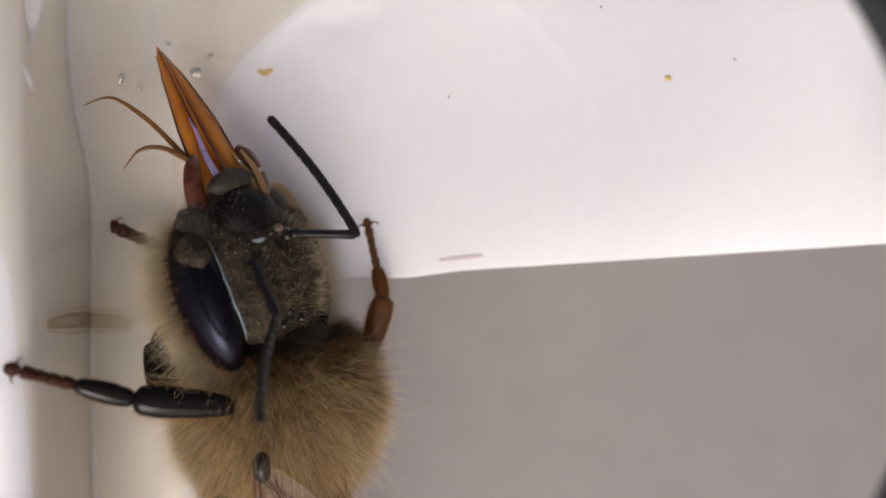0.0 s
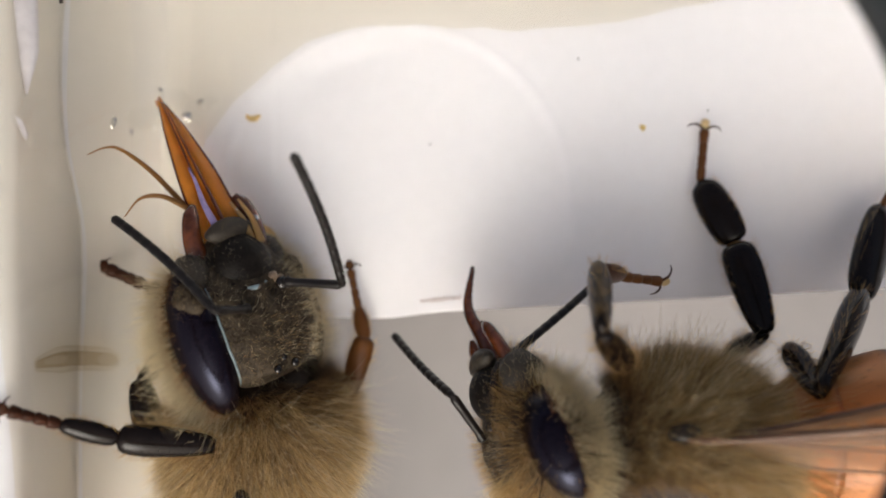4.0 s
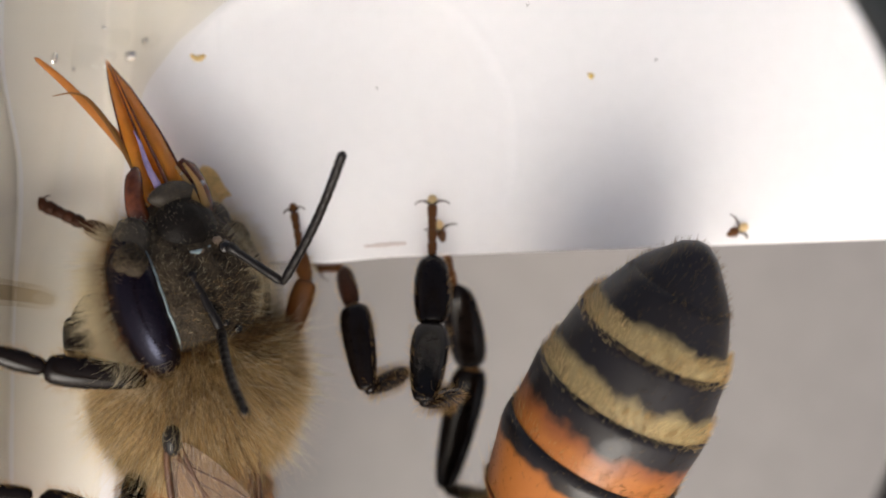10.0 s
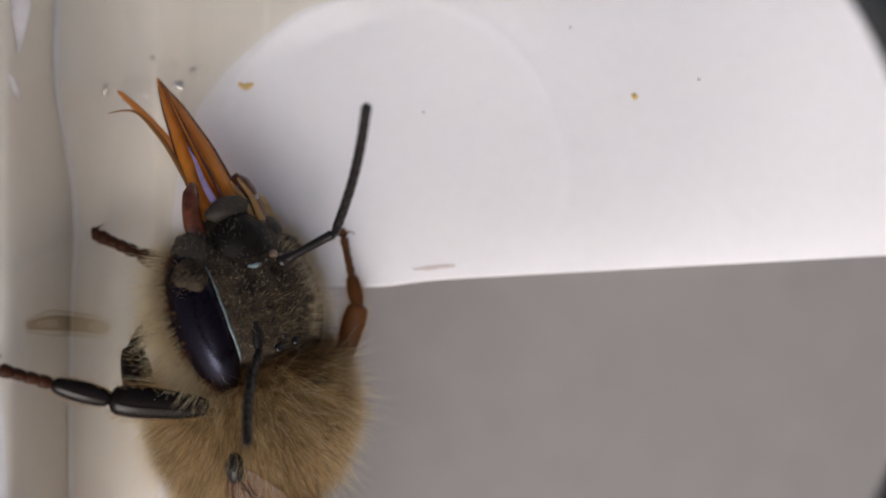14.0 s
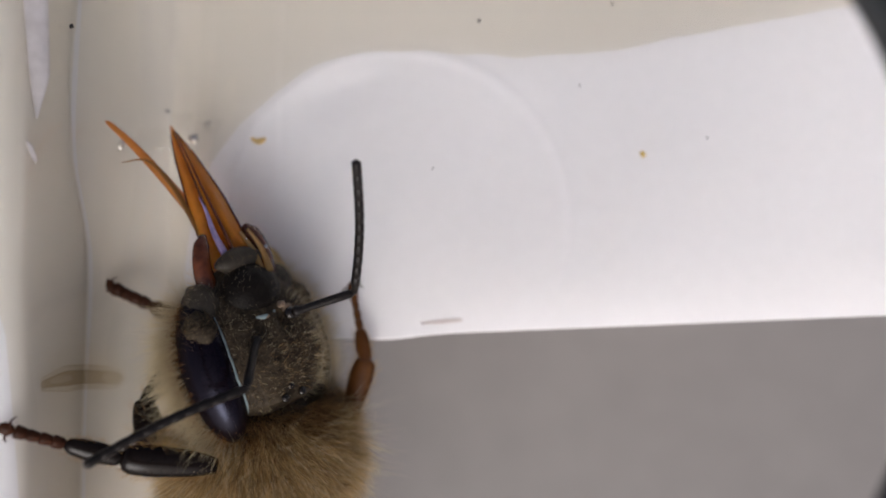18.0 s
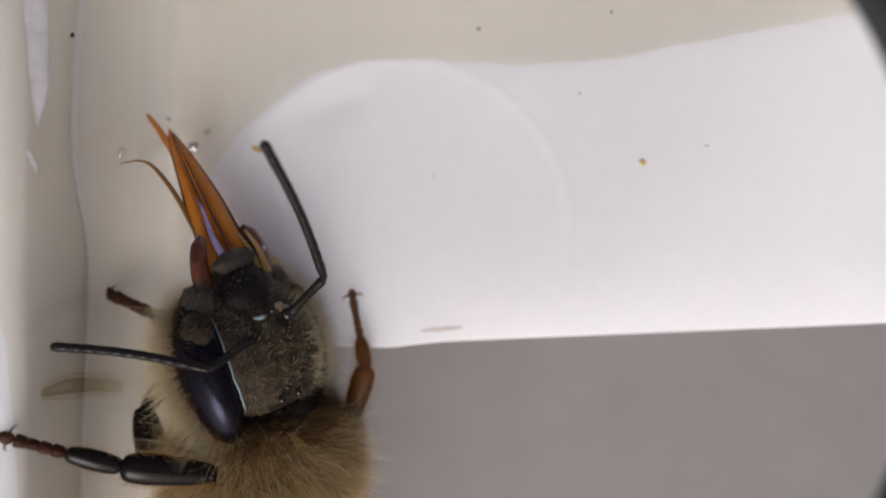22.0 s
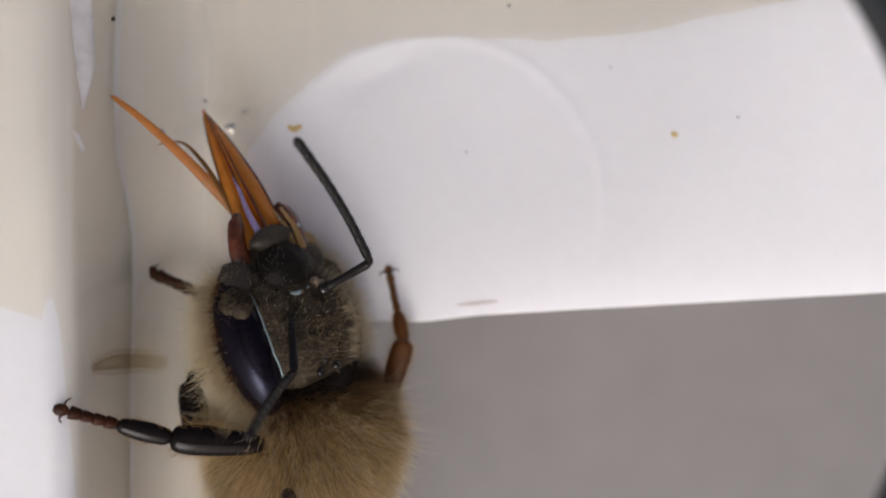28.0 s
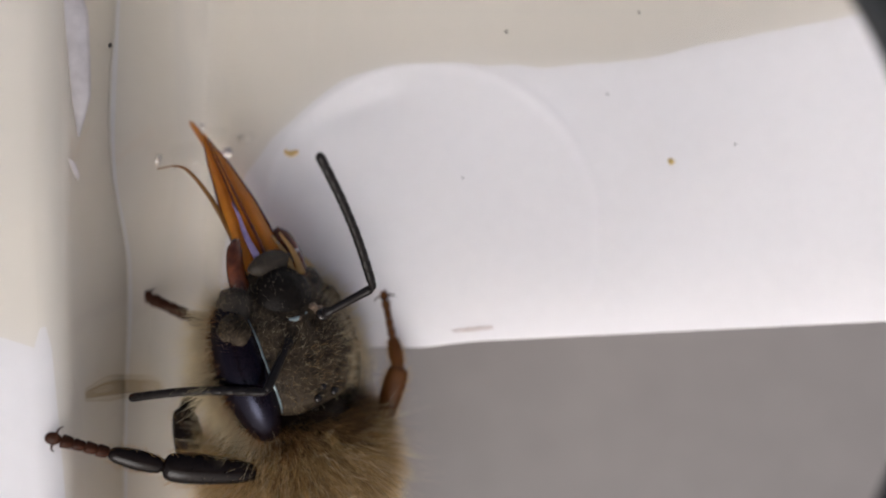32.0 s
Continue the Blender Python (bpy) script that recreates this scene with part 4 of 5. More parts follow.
def drinking_bee():
    bee = tagged(new("honey_bee"), "furry brown honey bee drinking syrup with its tongue out", "honey bee", "bees at the feeder")
    bee.matrix_basis = DRINKER
    got = build_head(bee, 100, 0.42)
    head = got["head"]
    inv = DRINKER.inverted()
    head.matrix_basis = inv @ DRINKER_HEAD
    got["palp"] = build_proboscis(head, 4, -16)
    p = spline([(0, -5.6, 0.1), (0.08, -4.0, 0.1), (0.16, -2.4, 0.1), (0.13, -1.0, 0.05), (0.04, -0.2, 0), (0, 0, 0)], 6)
    got["tongue"] = part("tongue", mesh_of("tongue", *tube(p, np.interp(np.linspace(0, 1, len(p)), [0, 0.35, 0.55, 0.75, 0.9, 1], [0.13, 0.13, 0.10, 0.07, 0.045, 0.012]), 12, 0.55), GLOSSA),
                         head, "hairy orange tongue tip")
    got["right"], got["left"] = build_antenna(head), build_antenna(head)
    for p in (SOCKET_R, SOCKET_L):
        q = (DRINKER_HEAD.inverted() @ (Vector(p) * MM)) / MM
        part("antenna_socket", mesh_of("antenna_socket", *ellipsoid(tuple(q - Vector((0, 0, 0.12))), (0.15, 0.15, 0.13), 16, 10), OCELLUS), head, "glossy raised antenna socket")
    for x, y, r in ((0.52, 0.55, 0.13), (0.40, 0.68, 0.10), (0.62, 0.40, 0.09), (-0.05, 0.52, 0.09)):
        part("brow_patch", mesh_of("brow_patch", *ellipsoid((x, y, 0.74), (r, r * 0.8, 0.12), 16, 12, lambda p: p * (1 + 0.3 * noise.noise(p * 2 + Vector((7 * r, 0, 0))))), BROW), head, "pale worn skin beside the antenna")
    for x, y, z, r in ((0.74, 2.02, 0.36, 0.06), (-0.42, 1.98, 0.40, 0.05), (-0.30, 1.9, 0.45, 0.035), (0.30, 2.3, 0.42, 0.035)):
        part("droplet", mesh_of("droplet", *ellipsoid((x, y, z), (r, r, r * 0.9), 12, 8), GLINT), head, "tiny glinting bead of syrup")
    part("droplet", mesh_of("droplet", *ellipsoid((0.12, 0.32, 0.03), (0.06, 0.06, 0.06), 12, 8), SWELL), got["right"][1], "tiny clear bead of syrup")
    hinges = [(-4.2, -6.0, 3.05), (-2.55, -5.6, 1.6)]
    build_body(bee, 100, 2.0, 1.0, -1.0, 0.95, 1.5, [tuple((inv @ (Vector(h) * MM)) / MM) for h in hinges])
    for root, aim, long, wide in ((hinges[0], (0.22, -1, -0.08), 8.6, 2.4), (hinges[1], (0.06, -1, -0.1), 8.6, -2.2),
                                  ((-4.1, -6.4, 2.9), (0.1, -1, -0.12), 6.0, 1.7), ((-2.6, -6.0, 1.5), (0.0, -1, -0.14), 6.0, -1.6)):
        w = build_wing(bee, root, aim, (0.35, 0, 1), long, wide)
        w.matrix_basis = inv @ wing_pose(root, aim, (0.35, 0, 1))
    # hip, knee, ankle and toe of each leg
    legs = (("fore", (-6.55, -5.0, 1.5), (-6.82, -3.7, 1.5), (-5.7, -2.1, 0.6), (-8.05, -1.02, 0.55)),
            ("slim", (-3.4, -4.4, 0.2), (-2.25, -4.3, 0.5), (-1.8, -2.85, 0.6), (-2.15, -1.25, 0.15)),
            ("grip", (-5.0, -5.6, 1.8), (-4.72, -4.75, 3.0), (-6.5, -4.42, 3.7), (-8.2, -3.72, 4.45)),
            ("mid", (-4.4, -5.6, -0.4), (-3.8, -4.2, -0.9), (-4.2, -3.2, -1.6), (-4.4, -2.3, -0.7)),
            ("grip", (-5.4, -7.0, 1.8), (-5.0, -7.9, 3.0), (-6.8, -7.0, 3.6), (-8.2, -6.6, 4.4)),
            ("hind", (-4.6, -6.6, -0.6), (-4.0, -5.6, -1.8), (-4.9, -3.9, -2.2), (-5.2, -2.3, -1.0)))
    for i, (kind, hip, knee, ankle, toe) in enumerate(legs):
        ob = build_leg(bee, kind, 200 + 7 * i, *[TARSUS if i == 1 else m for m in (LEG, LEG, FOOT)])
        lb = LEG_SIZE[kind][3]
        heel = Vector(ankle) + (Vector(toe) - Vector(ankle)).normalized() * lb
        for o, a, b in zip(ob, (hip, knee, ankle, heel), (knee, ankle, toe, toe)):
            o.matrix_basis = inv @ aim_pose(a, b)
    return got


HIPS = {("front", -1): (1.0, -0.9, -1.2), ("mid", -1): (-0.5, -1.1, -1.3), ("hind", -1): (-1.5, -1.05, -1.2),
        ("front", 1): (1.0, 0.9, -1.2), ("mid", 1): (-0.5, 1.1, -1.3), ("hind", 1): (-1.5, 1.05, -1.2)}


def walking_bee():
    bee = tagged(new("honey_bee"), "furry honey bee with orange-banded abdomen walking along the ledge", "honey bee", "bees at the feeder")
    got = {"bee": bee, "legs": {}, "wings": []}
    head = got["head"] = build_head(bee, 500, 0.3, 0.84)["head"]
    m = Matrix(((0, 0.42, 0.907), (1, 0, 0), (0, -0.907, 0.42))).to_4x4()
    m.translation = Vector((3.25, 0, -0.35)) * MM
    head.matrix_basis = m
    p = spline([(-0.05, 1.7, 0.1), (0, 2.4, 0.08), (0.1, 3.3, 0.1), (0.0, 4.2, -0.35)], 6)
    part("tongue", mesh_of("tongue", *tube(p, np.linspace(0.26, 0.05, len(p)), 10), MANDIBLE), head, "red-brown folded tongue")
    got["plates"] = build_body(bee, 500, 0.8, 0.92, 0.85, 0.78, 1.4)
    for s in (-1, 1):
        for root, back, out, long, wide in (((0.3, s * 1.72, 1.25), 0.34, 0.16, 9.2, 2.9), ((-0.4, s * 1.68, 1.1), 0.42, 0.07, 6.6, 2.1)):
            w = build_wing(bee, root, (-1, s * back, out), (0, -s * 0.25, 1), long, wide * s)
            got["wings"].append((w, wing_pose(root, (-1, s * back, out), (0, -s * 0.25, 1)),
                                 wing_pose(root, (-0.15, s * (back - 0.1), 1), (1, 0, 0.15)), wing_pose(root, (-1, s * (back + 0.25), 0.1), (0, -s * 0.1, 1))))
    got["feelers"] = {side: build_antenna(head) for side in (-1, 1)}
    for i, (key, hip) in enumerate(HIPS.items()):
        got["legs"][key] = build_leg(bee, key[0], 600 + 9 * i)
    return got


# ---- crumbs and dust on the ledge ----
def crumb(name, x, y, r, mat, label, seed, flat=0.5, z=None):
    rng = random.Random(seed)
    sh = [rng.uniform(0.7, 1.25) for _ in range(64)]

    def shape(p):
        k = noise.noise(Vector((p.x * 1.3 + seed, p.y * 1.3, p.z * 1.3)))
        return p * (1 + 0.45 * k)
    z = ledge_height(x, y) if z is None else z
    me = mesh_of(name, *ellipsoid((0, 0, r * flat * 0.6), (r, r * sh[0], r * flat), 14, 10, shape), mat)
    ob = tagged(new(name, me), label, "crumb" if mat is not DUST else "dust")
    ob.matrix_basis = mm(x, y, z, 0, 0, rng.uniform(0, 360))
    return ob


def clutter():
    crumb("pollen_crumb", 5.01, 2.19, 0.085, CRUMB, "tiny yellow-brown pollen crumb on the white ledge", 1)
    p = spline([(-4.62, 2.72, 0.02), (-4.66, 2.60, 0.03), (-4.52, 2.50, 0.04), (-4.32, 2.58, 0.03)], 6)
    me = mesh_of("wax_flake", *tube(p, np.interp(np.linspace(0, 1, len(p)), [0, 0.3, 0.8, 1], [0.025, 0.045, 0.085, 0.035]), 9, 0.6), STAIN)
    tagged(new("wax_flake", me), "curled yellow wax flake at the syrup's edge", "crumb")
    crumb("dust_speck", -8.12, 4.75, 0.055, DUST, "dark dust speck stuck to the feeder wall above the syrup", 3, z=2.3)
    for i, (x, y, r) in enumerate(((0.95, 5.55, 0.04), (4.3, 6.0, 0.035), (3.45, 3.9, 0.025), (-0.2, 1.85, 0.022), (6.6, 2.6, 0.03))):
        crumb("dust_speck", x, y, r, DUST, "minute dark dust speck on the white feeder", 10 + i)
    me = mesh_of("stain", *ellipsoid((0, 0, 0), (0.34, 0.46, 0.015), 24, 10, lambda p: p * (1 + 0.5 * noise.noise(p * 1.6))), STAIN)
    s = tagged(new("stain", me), "smeared yellow wax stain beneath the bee's head", "stain")
    s.matrix_basis = mm(-4.15, -0.55, 0.0, 0, 0, 35)
    # beads of syrup round the tongue, each with its own glint
    for i, (x, y, r) in enumerate(((-6.16, 2.58, 0.11), (-5.82, 2.95, 0.06), (-7.72, 2.35, 0.10), (-7.45, 2.2, 0.05), (-6.85, 3.3, 0.05))):
        me = mesh_of("syrup_bead", *ellipsoid((0, 0, 0), (r * 1.4, r, r * 0.6), 20, 14, lambda p, i=i: p * (1 + 0.5 * noise.noise(p * 1.2 + Vector((i, 0, 0))))), GLINT)
        ob = tagged(new("syrup_bead", me), "clear glinting bead of sugar syrup near the tongue", "syrup", "beads round the tongue")
        ob.matrix_basis = mm(x, y, max(-0.28, ledge_height(x, y) + 0.03), 0, 0, 37 * i)
    for i, (x0, y0, wx, wy, high) in enumerate(((-7.05, 2.55, 0.5, 0.3, 0.13), (-5.7, 2.95, 0.32, 0.2, 0.1), (-6.45, 3.1, 0.28, 0.22, 0.08))):
        v, f, n, m = [(x0, y0, -0.2)], [], 48, 22
        for a in range(1, m + 1):
            for b in range(n):
                ang, rho = 2 * math.pi * b / n, a / m
                out = rho * (1 + 0.45 * noise.noise(Vector((2 * math.cos(ang), 2 * math.sin(ang), 5 + i))))
                x, y = x0 + wx * out * math.cos(ang), y0 + wy * out * math.sin(ang)
                k = 1 - rho * rho
                h = high * k * (0.55 + 0.8 * noise.noise(Vector((x * 2.6, y * 2.6, i))) + 0.35 * noise.noise(Vector((x * 7, y * 7, i))))
                v.append((x, y, max(-0.285, ledge_height(x, y) + 0.035) + h - 0.02 * (1 - k)))
        v[0] = tuple(np.mean(v[1:n + 1], axis=0))
        f = [(0, 1 + b, 1 + (b + 1) % n) for b in range(n)]
        f += [(1 + a * n + b, 1 + (a + 1) * n + b, 1 + (a + 1) * n + (b + 1) % n, 1 + a * n + (b + 1) % n) for a in range(m - 1) for b in range(n)]
        tagged(new("syrup_ripple", mesh_of("syrup_ripple", v, f, SWELL)), "glinting uneven swell of clear syrup round the tongue", "syrup", "beads round the tongue")
    rng = random.Random(5)
    v, f = [], []
    for i in range(46):
        x, y, r = rng.uniform(-7.4, 9), rng.uniform(2.6, 7.5), rng.uniform(0.015, 0.045)
        if y < shore(x) + 0.3:
            continue
        a, b = ellipsoid((x, y, max(-0.28, ledge_height(x, y) + 0.035)), (r, r, r), 8, 6)
        f += [tuple(q + len(v) for q in face) for face in b]
        v += a
    tagged(new("syrup_bubbles", mesh_of("syrup_bubbles", v, f, SWELL)), "scattered tiny air bubbles in the clear syrup", "bubbles", kind="stuff")
    # brown tinted streak from the side wall down to its foot
    p = spline([(-8.19, -2.94, 3.5), (-8.18, -2.97, 2.6), (-8.12, -3.08, 1.55), (-7.8, -3.28, 0.45), (-7.6, -3.36, 0.2)], 8)
    streak = tagged(new("brown_streak"), "dried brown run of syrup on the white side wall", "stain")
    for r, mat in ((0.17, STREAK), (0.30, STREAK_EDGE)):
        part("run", mesh_of("run", *tube(p, np.interp(np.linspace(0, 1, len(p)), [0, 0.3, 0.7, 1], [0.5 * r, r, 0.9 * r, 0.3 * r]), 14, 0.5), mat), streak)
    # faint scuff along the lip
    me = mesh_of("scuff", *ellipsoid((0, 0, 0), (0.55, 0.05, 0.008), 24, 8, lambda p: p * (1 + 0.6 * noise.noise(p * 2.5))), SCUFF)
    tagged(new("scuff", me), "faint brownish scuff along the ledge's lip", "stain").matrix_basis = mm(0.15, front(0.15) + 0.32, 0.0, 0, 0, 5)


def motions():
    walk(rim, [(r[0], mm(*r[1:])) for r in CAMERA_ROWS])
    inv = DRINKER.inverted()
    rows = [
        (0, -0.3, 0.24), (1, -0.38, 0.34), (2, -0.26, 0.11), (3, -0.13, 0.04), (4, -0.05, 0.16), (4.5, -0.01, 0.19), (6.5, 0.14, 0.07),
        (7, 0.13, 0.07), (8, 0.07, 0), (9, 0.03, -0.18), (9.5, 0.08, -0.4), (10, 0.1, -0.49), (11, 0.12, -0.5), (12, 0.18, -0.32),
        (12.5, 0.09, -0.2), (13, 0.05, -0.21), (13.5, 0.06, -0.22), (14, 0.09, -0.18), (14.5, 0.08, -0.17), (16.5, 0.01, -0.07),
        (17, 0.03, -0.04), (18, 0.06, 0.01), (19, 0, 0), (20, 0.05, 0.09), (21, 0.05, 0.16), (22, 0, 0.17), (23, 0.01, 0.13),
        (24, 0.01, 0.15), (25, 0.03, 0.19), (25.5, 0.03, 0.13), (27.5, -0.04, 0.18), (28, -0.1, 0.16), (29, -0.07, 0.19),
        (30, -0.06, 0.12), (31, 0.02, 0.19), (32, -0.01, 0.19),
    ]
    walk(drinker["head"], [(t, inv @ Matrix.Translation(Vector((x, y, 0)) * MM) @ DRINKER_HEAD) for t, x, y in rows])
    hinv = DRINKER_HEAD.inverted()
    right = [
        (0, -1.86, -1.55, 2.77, -3.76, 0.98, 2.03), (0.5, -1.86, -1.48, 2.78, -1.64, 1.7, 3.41),
        (1, -1.93, -1.23, 3.28, -2.52, 1.88, 2.54), (1.5, -2.11, -0.7, 2.86, -3.83, 2.01, 2.38),
        (2, -1.96, -2.03, 2.81, -1.81, 0.63, 4.66), (3, -1.94, -1.98, 2.81, -2.56, 0.84, 4.3),
        (3.5, -2.22, -0.96, 3.65, -2.55, 1.81, 5.33), (4, -1.94, -1.56, 3.37, -2.59, 0.93, 5.35),
        (4.5, -2, -0.97, 3.23, -3.53, 1.79, 2.47), (6.5, -2.22, -2.43, 2.87, 0.04, -0.45, 4.11),
        (7, -2.17, -2.38, 2.86, -0.33, -0.02, 4.13), (7.5, -1.96, -1.64, 3.42, -1.28, 1.12, 4.99),
        (8, -2.16, -2.37, 2.92, -1.17, 0.5, 4.09), (8.5, -1.9, -1.86, 2.78, -1.44, 0.87, 4.48), (9, -2.03, -2.18, 2.86, 0.86, -1.07, 3.84),
        (9.5, -2.13, -2.32, 2.78, 0.51, -0.86, 3.99), (9.8, -1.97, -2.03, 2.76, -0.48, 0.2, 4.59), (10, -2.09, -2.26, 2.76, -0.71, 0.35, 4.11),
        (10.2, -2.16, -2.36, 2.78, -1.7, 0.36, 4.5), (10.6, -2.1, -2.27, 2.76, -1.19, 0.28, 4.56),
        (11, -2.07, -2.23, 2.76, 0.42, -1.17, 4.56), (11.4, -1.98, -2.06, 2.76, 0.41, -1.33, 4.84),
        (11.8, -1.92, -1.91, 2.74, 0.1, -0.88, 5.07), (12, -2.11, -2.16, 3.34, -0.57, -0.14, 5.36), (12.2, -2, -2.11, 2.82, -0.07, -0.41, 4.8),
        (12.6, -1.98, -1.35, 3.45, -1.24, 1.06, 5.51), (13, -1.86, -1.47, 2.77, 0.07, 0.51, 4.47),
        (13.4, -1.86, -1.51, 2.76, -0.14, -0.03, 5.09), (13.8, -2.11, -0.95, 3.48, -1.54, 1.81, 5.09), (14, -2.11, -0.97, 3.49, -1.28, 1.27, 5.69),
        (14.2, -1.86, -1.58, 2.79, -0.13, -0.02, 5.06), (14.5, -1.92, -1.93, 2.84, 0.3, -0.71, 4.87),
        (16.5, -1.97, -1.1, 3.3, -2.32, 1.49, 5.23), (17, -2.25, -0.97, 3.7, -2.83, 1.53, 5.7),
        (17.5, -2.33, -0.65, 3.48, -2.73, 2.02, 5.29), (18, -1.92, -1.09, 2.75, -1.7, 1.57, 4.6),
        (18.5, -2.53, -0.44, 3.4, -3.14, 1.95, 5.51), (19, -2.33, -0.52, 3.23, -2.26, 2.21, 4.99),
        (19.5, -1.9, -1.17, 2.75, -0.58, 1.42, 4.2), (20, -1.88, -1.78, 2.79, -0.07, 0.2, 4.63),
        (20.5, -1.94, -1.41, 3.38, -2.66, 1.14, 5.26), (21, -2.33, -0.59, 3.39, -2.92, 1.95, 5.33),
        (21.5, -2.03, -1.15, 3.48, -2.78, 1.45, 5.27), (22, -2.38, -0.74, 3.65, -3.27, 1.84, 5.42),
        (22.5, -2.19, -0.79, 3.45, -3.33, 1.49, 5.48), (23, -2.13, -0.81, 3.35, -3.27, 1.49, 5.36),
        (23.5, -2.22, -0.86, 3.57, -3.35, 1.34, 5.69), (24, -2.24, -0.79, 3.54, -3.49, 1.28, 5.71),
        (24.5, -2.28, -0.9, 3.68, -3.38, 1.43, 5.66), (25, -2.3, -0.99, 3.77, -3.51, 1.3, 5.73),
        (25.5, -2.22, -1.09, 3.73, -3.36, 1.22, 5.7), (27.5, -1.94, -1.87, 3.22, -1.12, 0.36, 5.44),
        (28, -2.17, -0.96, 3.59, -3.35, 1.44, 5.44), (28.5, -1.94, -1.48, 3.38, -3.16, 1.15, 4.84),
        (29, -1.99, -1.89, 3.37, -1.73, 0.8, 5.19), (29.5, -2.04, -1.91, 3.45, -2.54, 0.62, 5.44),
        (30, -1.96, -1.75, 3.36, -2.9, 0.69, 5.28), (30.5, -2.04, -1.49, 3.59, -3.24, 0.85, 5.5), (31, -2.11, -1.4, 3.68, -3.23, 1, 5.56),
        (31.5, -2.3, -0.84, 3.66, -3.64, 1.27, 5.74), (32, -2.09, -0.92, 3.41, -2.94, 1.74, 5.06),
    ]
    left = [
        (0, -3.41, -3.11, 3.54, -3.17, -4.51, 6.46), (0.5, -4.62, -2.85, 3.81, -7.54, -2.41, 2.45),
        (1, -4.65, -1.54, 3.95, -6.5, 0.8, 2.66), (1.5, -3.65, -2.35, 4.18, -2.81, -3.16, 7.21), (2, -3.55, -2.2, 4.17, -2.78, -3.09, 7.2),
        (3, -3.85, -1.8, 4.22, -2.97, -2.06, 7.33), (4, -4.35, -1.99, 4.2, -6.74, -0.12, 3.05),
        (4.5, -4.3, -2.84, 3.96, -7.46, -2.69, 3.25), (6.5, -3.44, -3.31, 2.99, -2.47, -4.96, 5.61),
        (7, -3.76, -3.39, 3.08, -2.89, -4.59, 5.97), (7.5, -2.96, -2.88, 3.25, -1.62, -3.77, 6.07),
        (8, -3.47, -3.3, 3.08, -2.54, -4.08, 6.1), (8.5, -3.8, -3.39, 3.13, -3.11, -4.12, 6.22),
        (9, -3.65, -1.91, 4.2, -2.84, -2.04, 7.34), (9.5, -3.4, -3.29, 2.89, -2.36, -4.37, 5.77),
        (9.8, -3.25, -3.2, 2.92, -2.21, -4.41, 5.76), (10, -3.34, -3.25, 2.88, -2.24, -4.41, 5.71), (10.2, -3.56, -3.35, 2.95, -2.78, -4.83, 5.73),
        (10.6, -3.55, -3.35, 2.94, -2.69, -5.38, 5.33), (11, -3.53, -3.34, 2.92, -2.64, -4.31, 5.89),
        (11.4, -3.61, -3.37, 2.95, -2.48, -4.33, 5.84), (11.8, -3.51, -3.23, 3.4, -2.59, -3.56, 6.5), (12, -3.54, -3.14, 3.59, -2.78, -2.92, 6.74),
        (12.2, -3.45, -2.87, 3.85, -3.03, -3.51, 7), (12.6, -3.63, -3.07, 3.73, -3.12, -3.6, 6.9),
        (13, -3.5, -3.09, 3.64, -3.11, -3.6, 6.83), (13.4, -3.59, -3.06, 3.73, -3.08, -3.22, 6.93),
        (13.8, -3.36, -2.54, 4, -2.75, -3.71, 6.97), (14, -3.76, -3.39, 3.03, -3.4, -4.66, 6), (14.2, -3.98, -3.41, 3.11, -4.48, -6.25, 1.61),
        (14.5, -4.01, -3.4, 3.12, -5.46, -5.97, 1.75), (16.5, -4.06, -1.91, 4.24, -3.97, -1.46, 7.46),
        (17, -4.26, -1.84, 4.2, -4.7, -0.65, 7.2), (17.5, -4.09, -1.67, 4.18, -4.31, 0.24, 6.8),
        (18, -3.95, -2.95, 4.0, -6.5, -4.1, 5.2), (18.5, -4.41, -2.72, 4.01, -7.21, -4.27, 3.44),
        (19, -4.35, -2.62, 4.08, -7.44, -3.09, 3.19), (19.5, -3.83, -3.02, 3.85, -3.84, -3.13, 7.1),
        (20, -3.57, -2.4, 4.14, -2.39, -2.81, 7.14), (20.5, -4.35, -2.55, 4.11, -7.14, -2.48, 2.44),
        (21, -4.37, -1.58, 4.1, -6.46, 0.61, 2.9), (21.5, -4.05, -1.44, 4.09, -6.28, 0.91, 3.75),
        (22, -4.67, -2.56, 3.96, -7.89, -2.12, 3.84), (22.5, -4.86, -3.02, 3.29, -8.09, -3.42, 3.25),
        (23, -4.48, -1.78, 4.13, -6.55, 0.56, 3.24), (23.5, -4.28, -1.65, 4.15, -6.53, 0.46, 5.18),
        (24, -4.32, -1.46, 4.06, -5.04, 0.15, 6.79), (24.5, -4.37, -1.61, 4.11, -4.66, 0.31, 6.71),
        (25, -4.89, -1.77, 3.86, -7.09, 0.46, 2.98), (25.5, -4.97, -1.87, 3.8, -5.32, 0.31, 6.19),
        (27.5, -3.68, -2.58, 4.11, -2.66, -3.53, 7.05), (28, -3.83, -3.26, 3.52, -4, -3.89, 6.7),
        (28.5, -4.49, -2.65, 4.01, -7.7, -2.71, 3.49), (29, -3.58, -2.61, 4.07, -3.18, -3.14, 7.25),
        (29.5, -4.05, -2.27, 4.23, -3.14, -2.47, 7.35), (30, -4.26, -2.99, 3.85, -4.78, -2.99, 7.06),
        (30.5, -4.69, -2.69, 3.88, -7.87, -2.04, 3.73), (31, -4.25, -2.75, 4.04, -5.11, -1.25, 6.78),
        (31.5, -4.77, -2.68, 3.82, -7.56, -1.13, 3.2), (32, -4.31, -3.06, 3.76, -7.47, -3.29, 3.04),
    ]
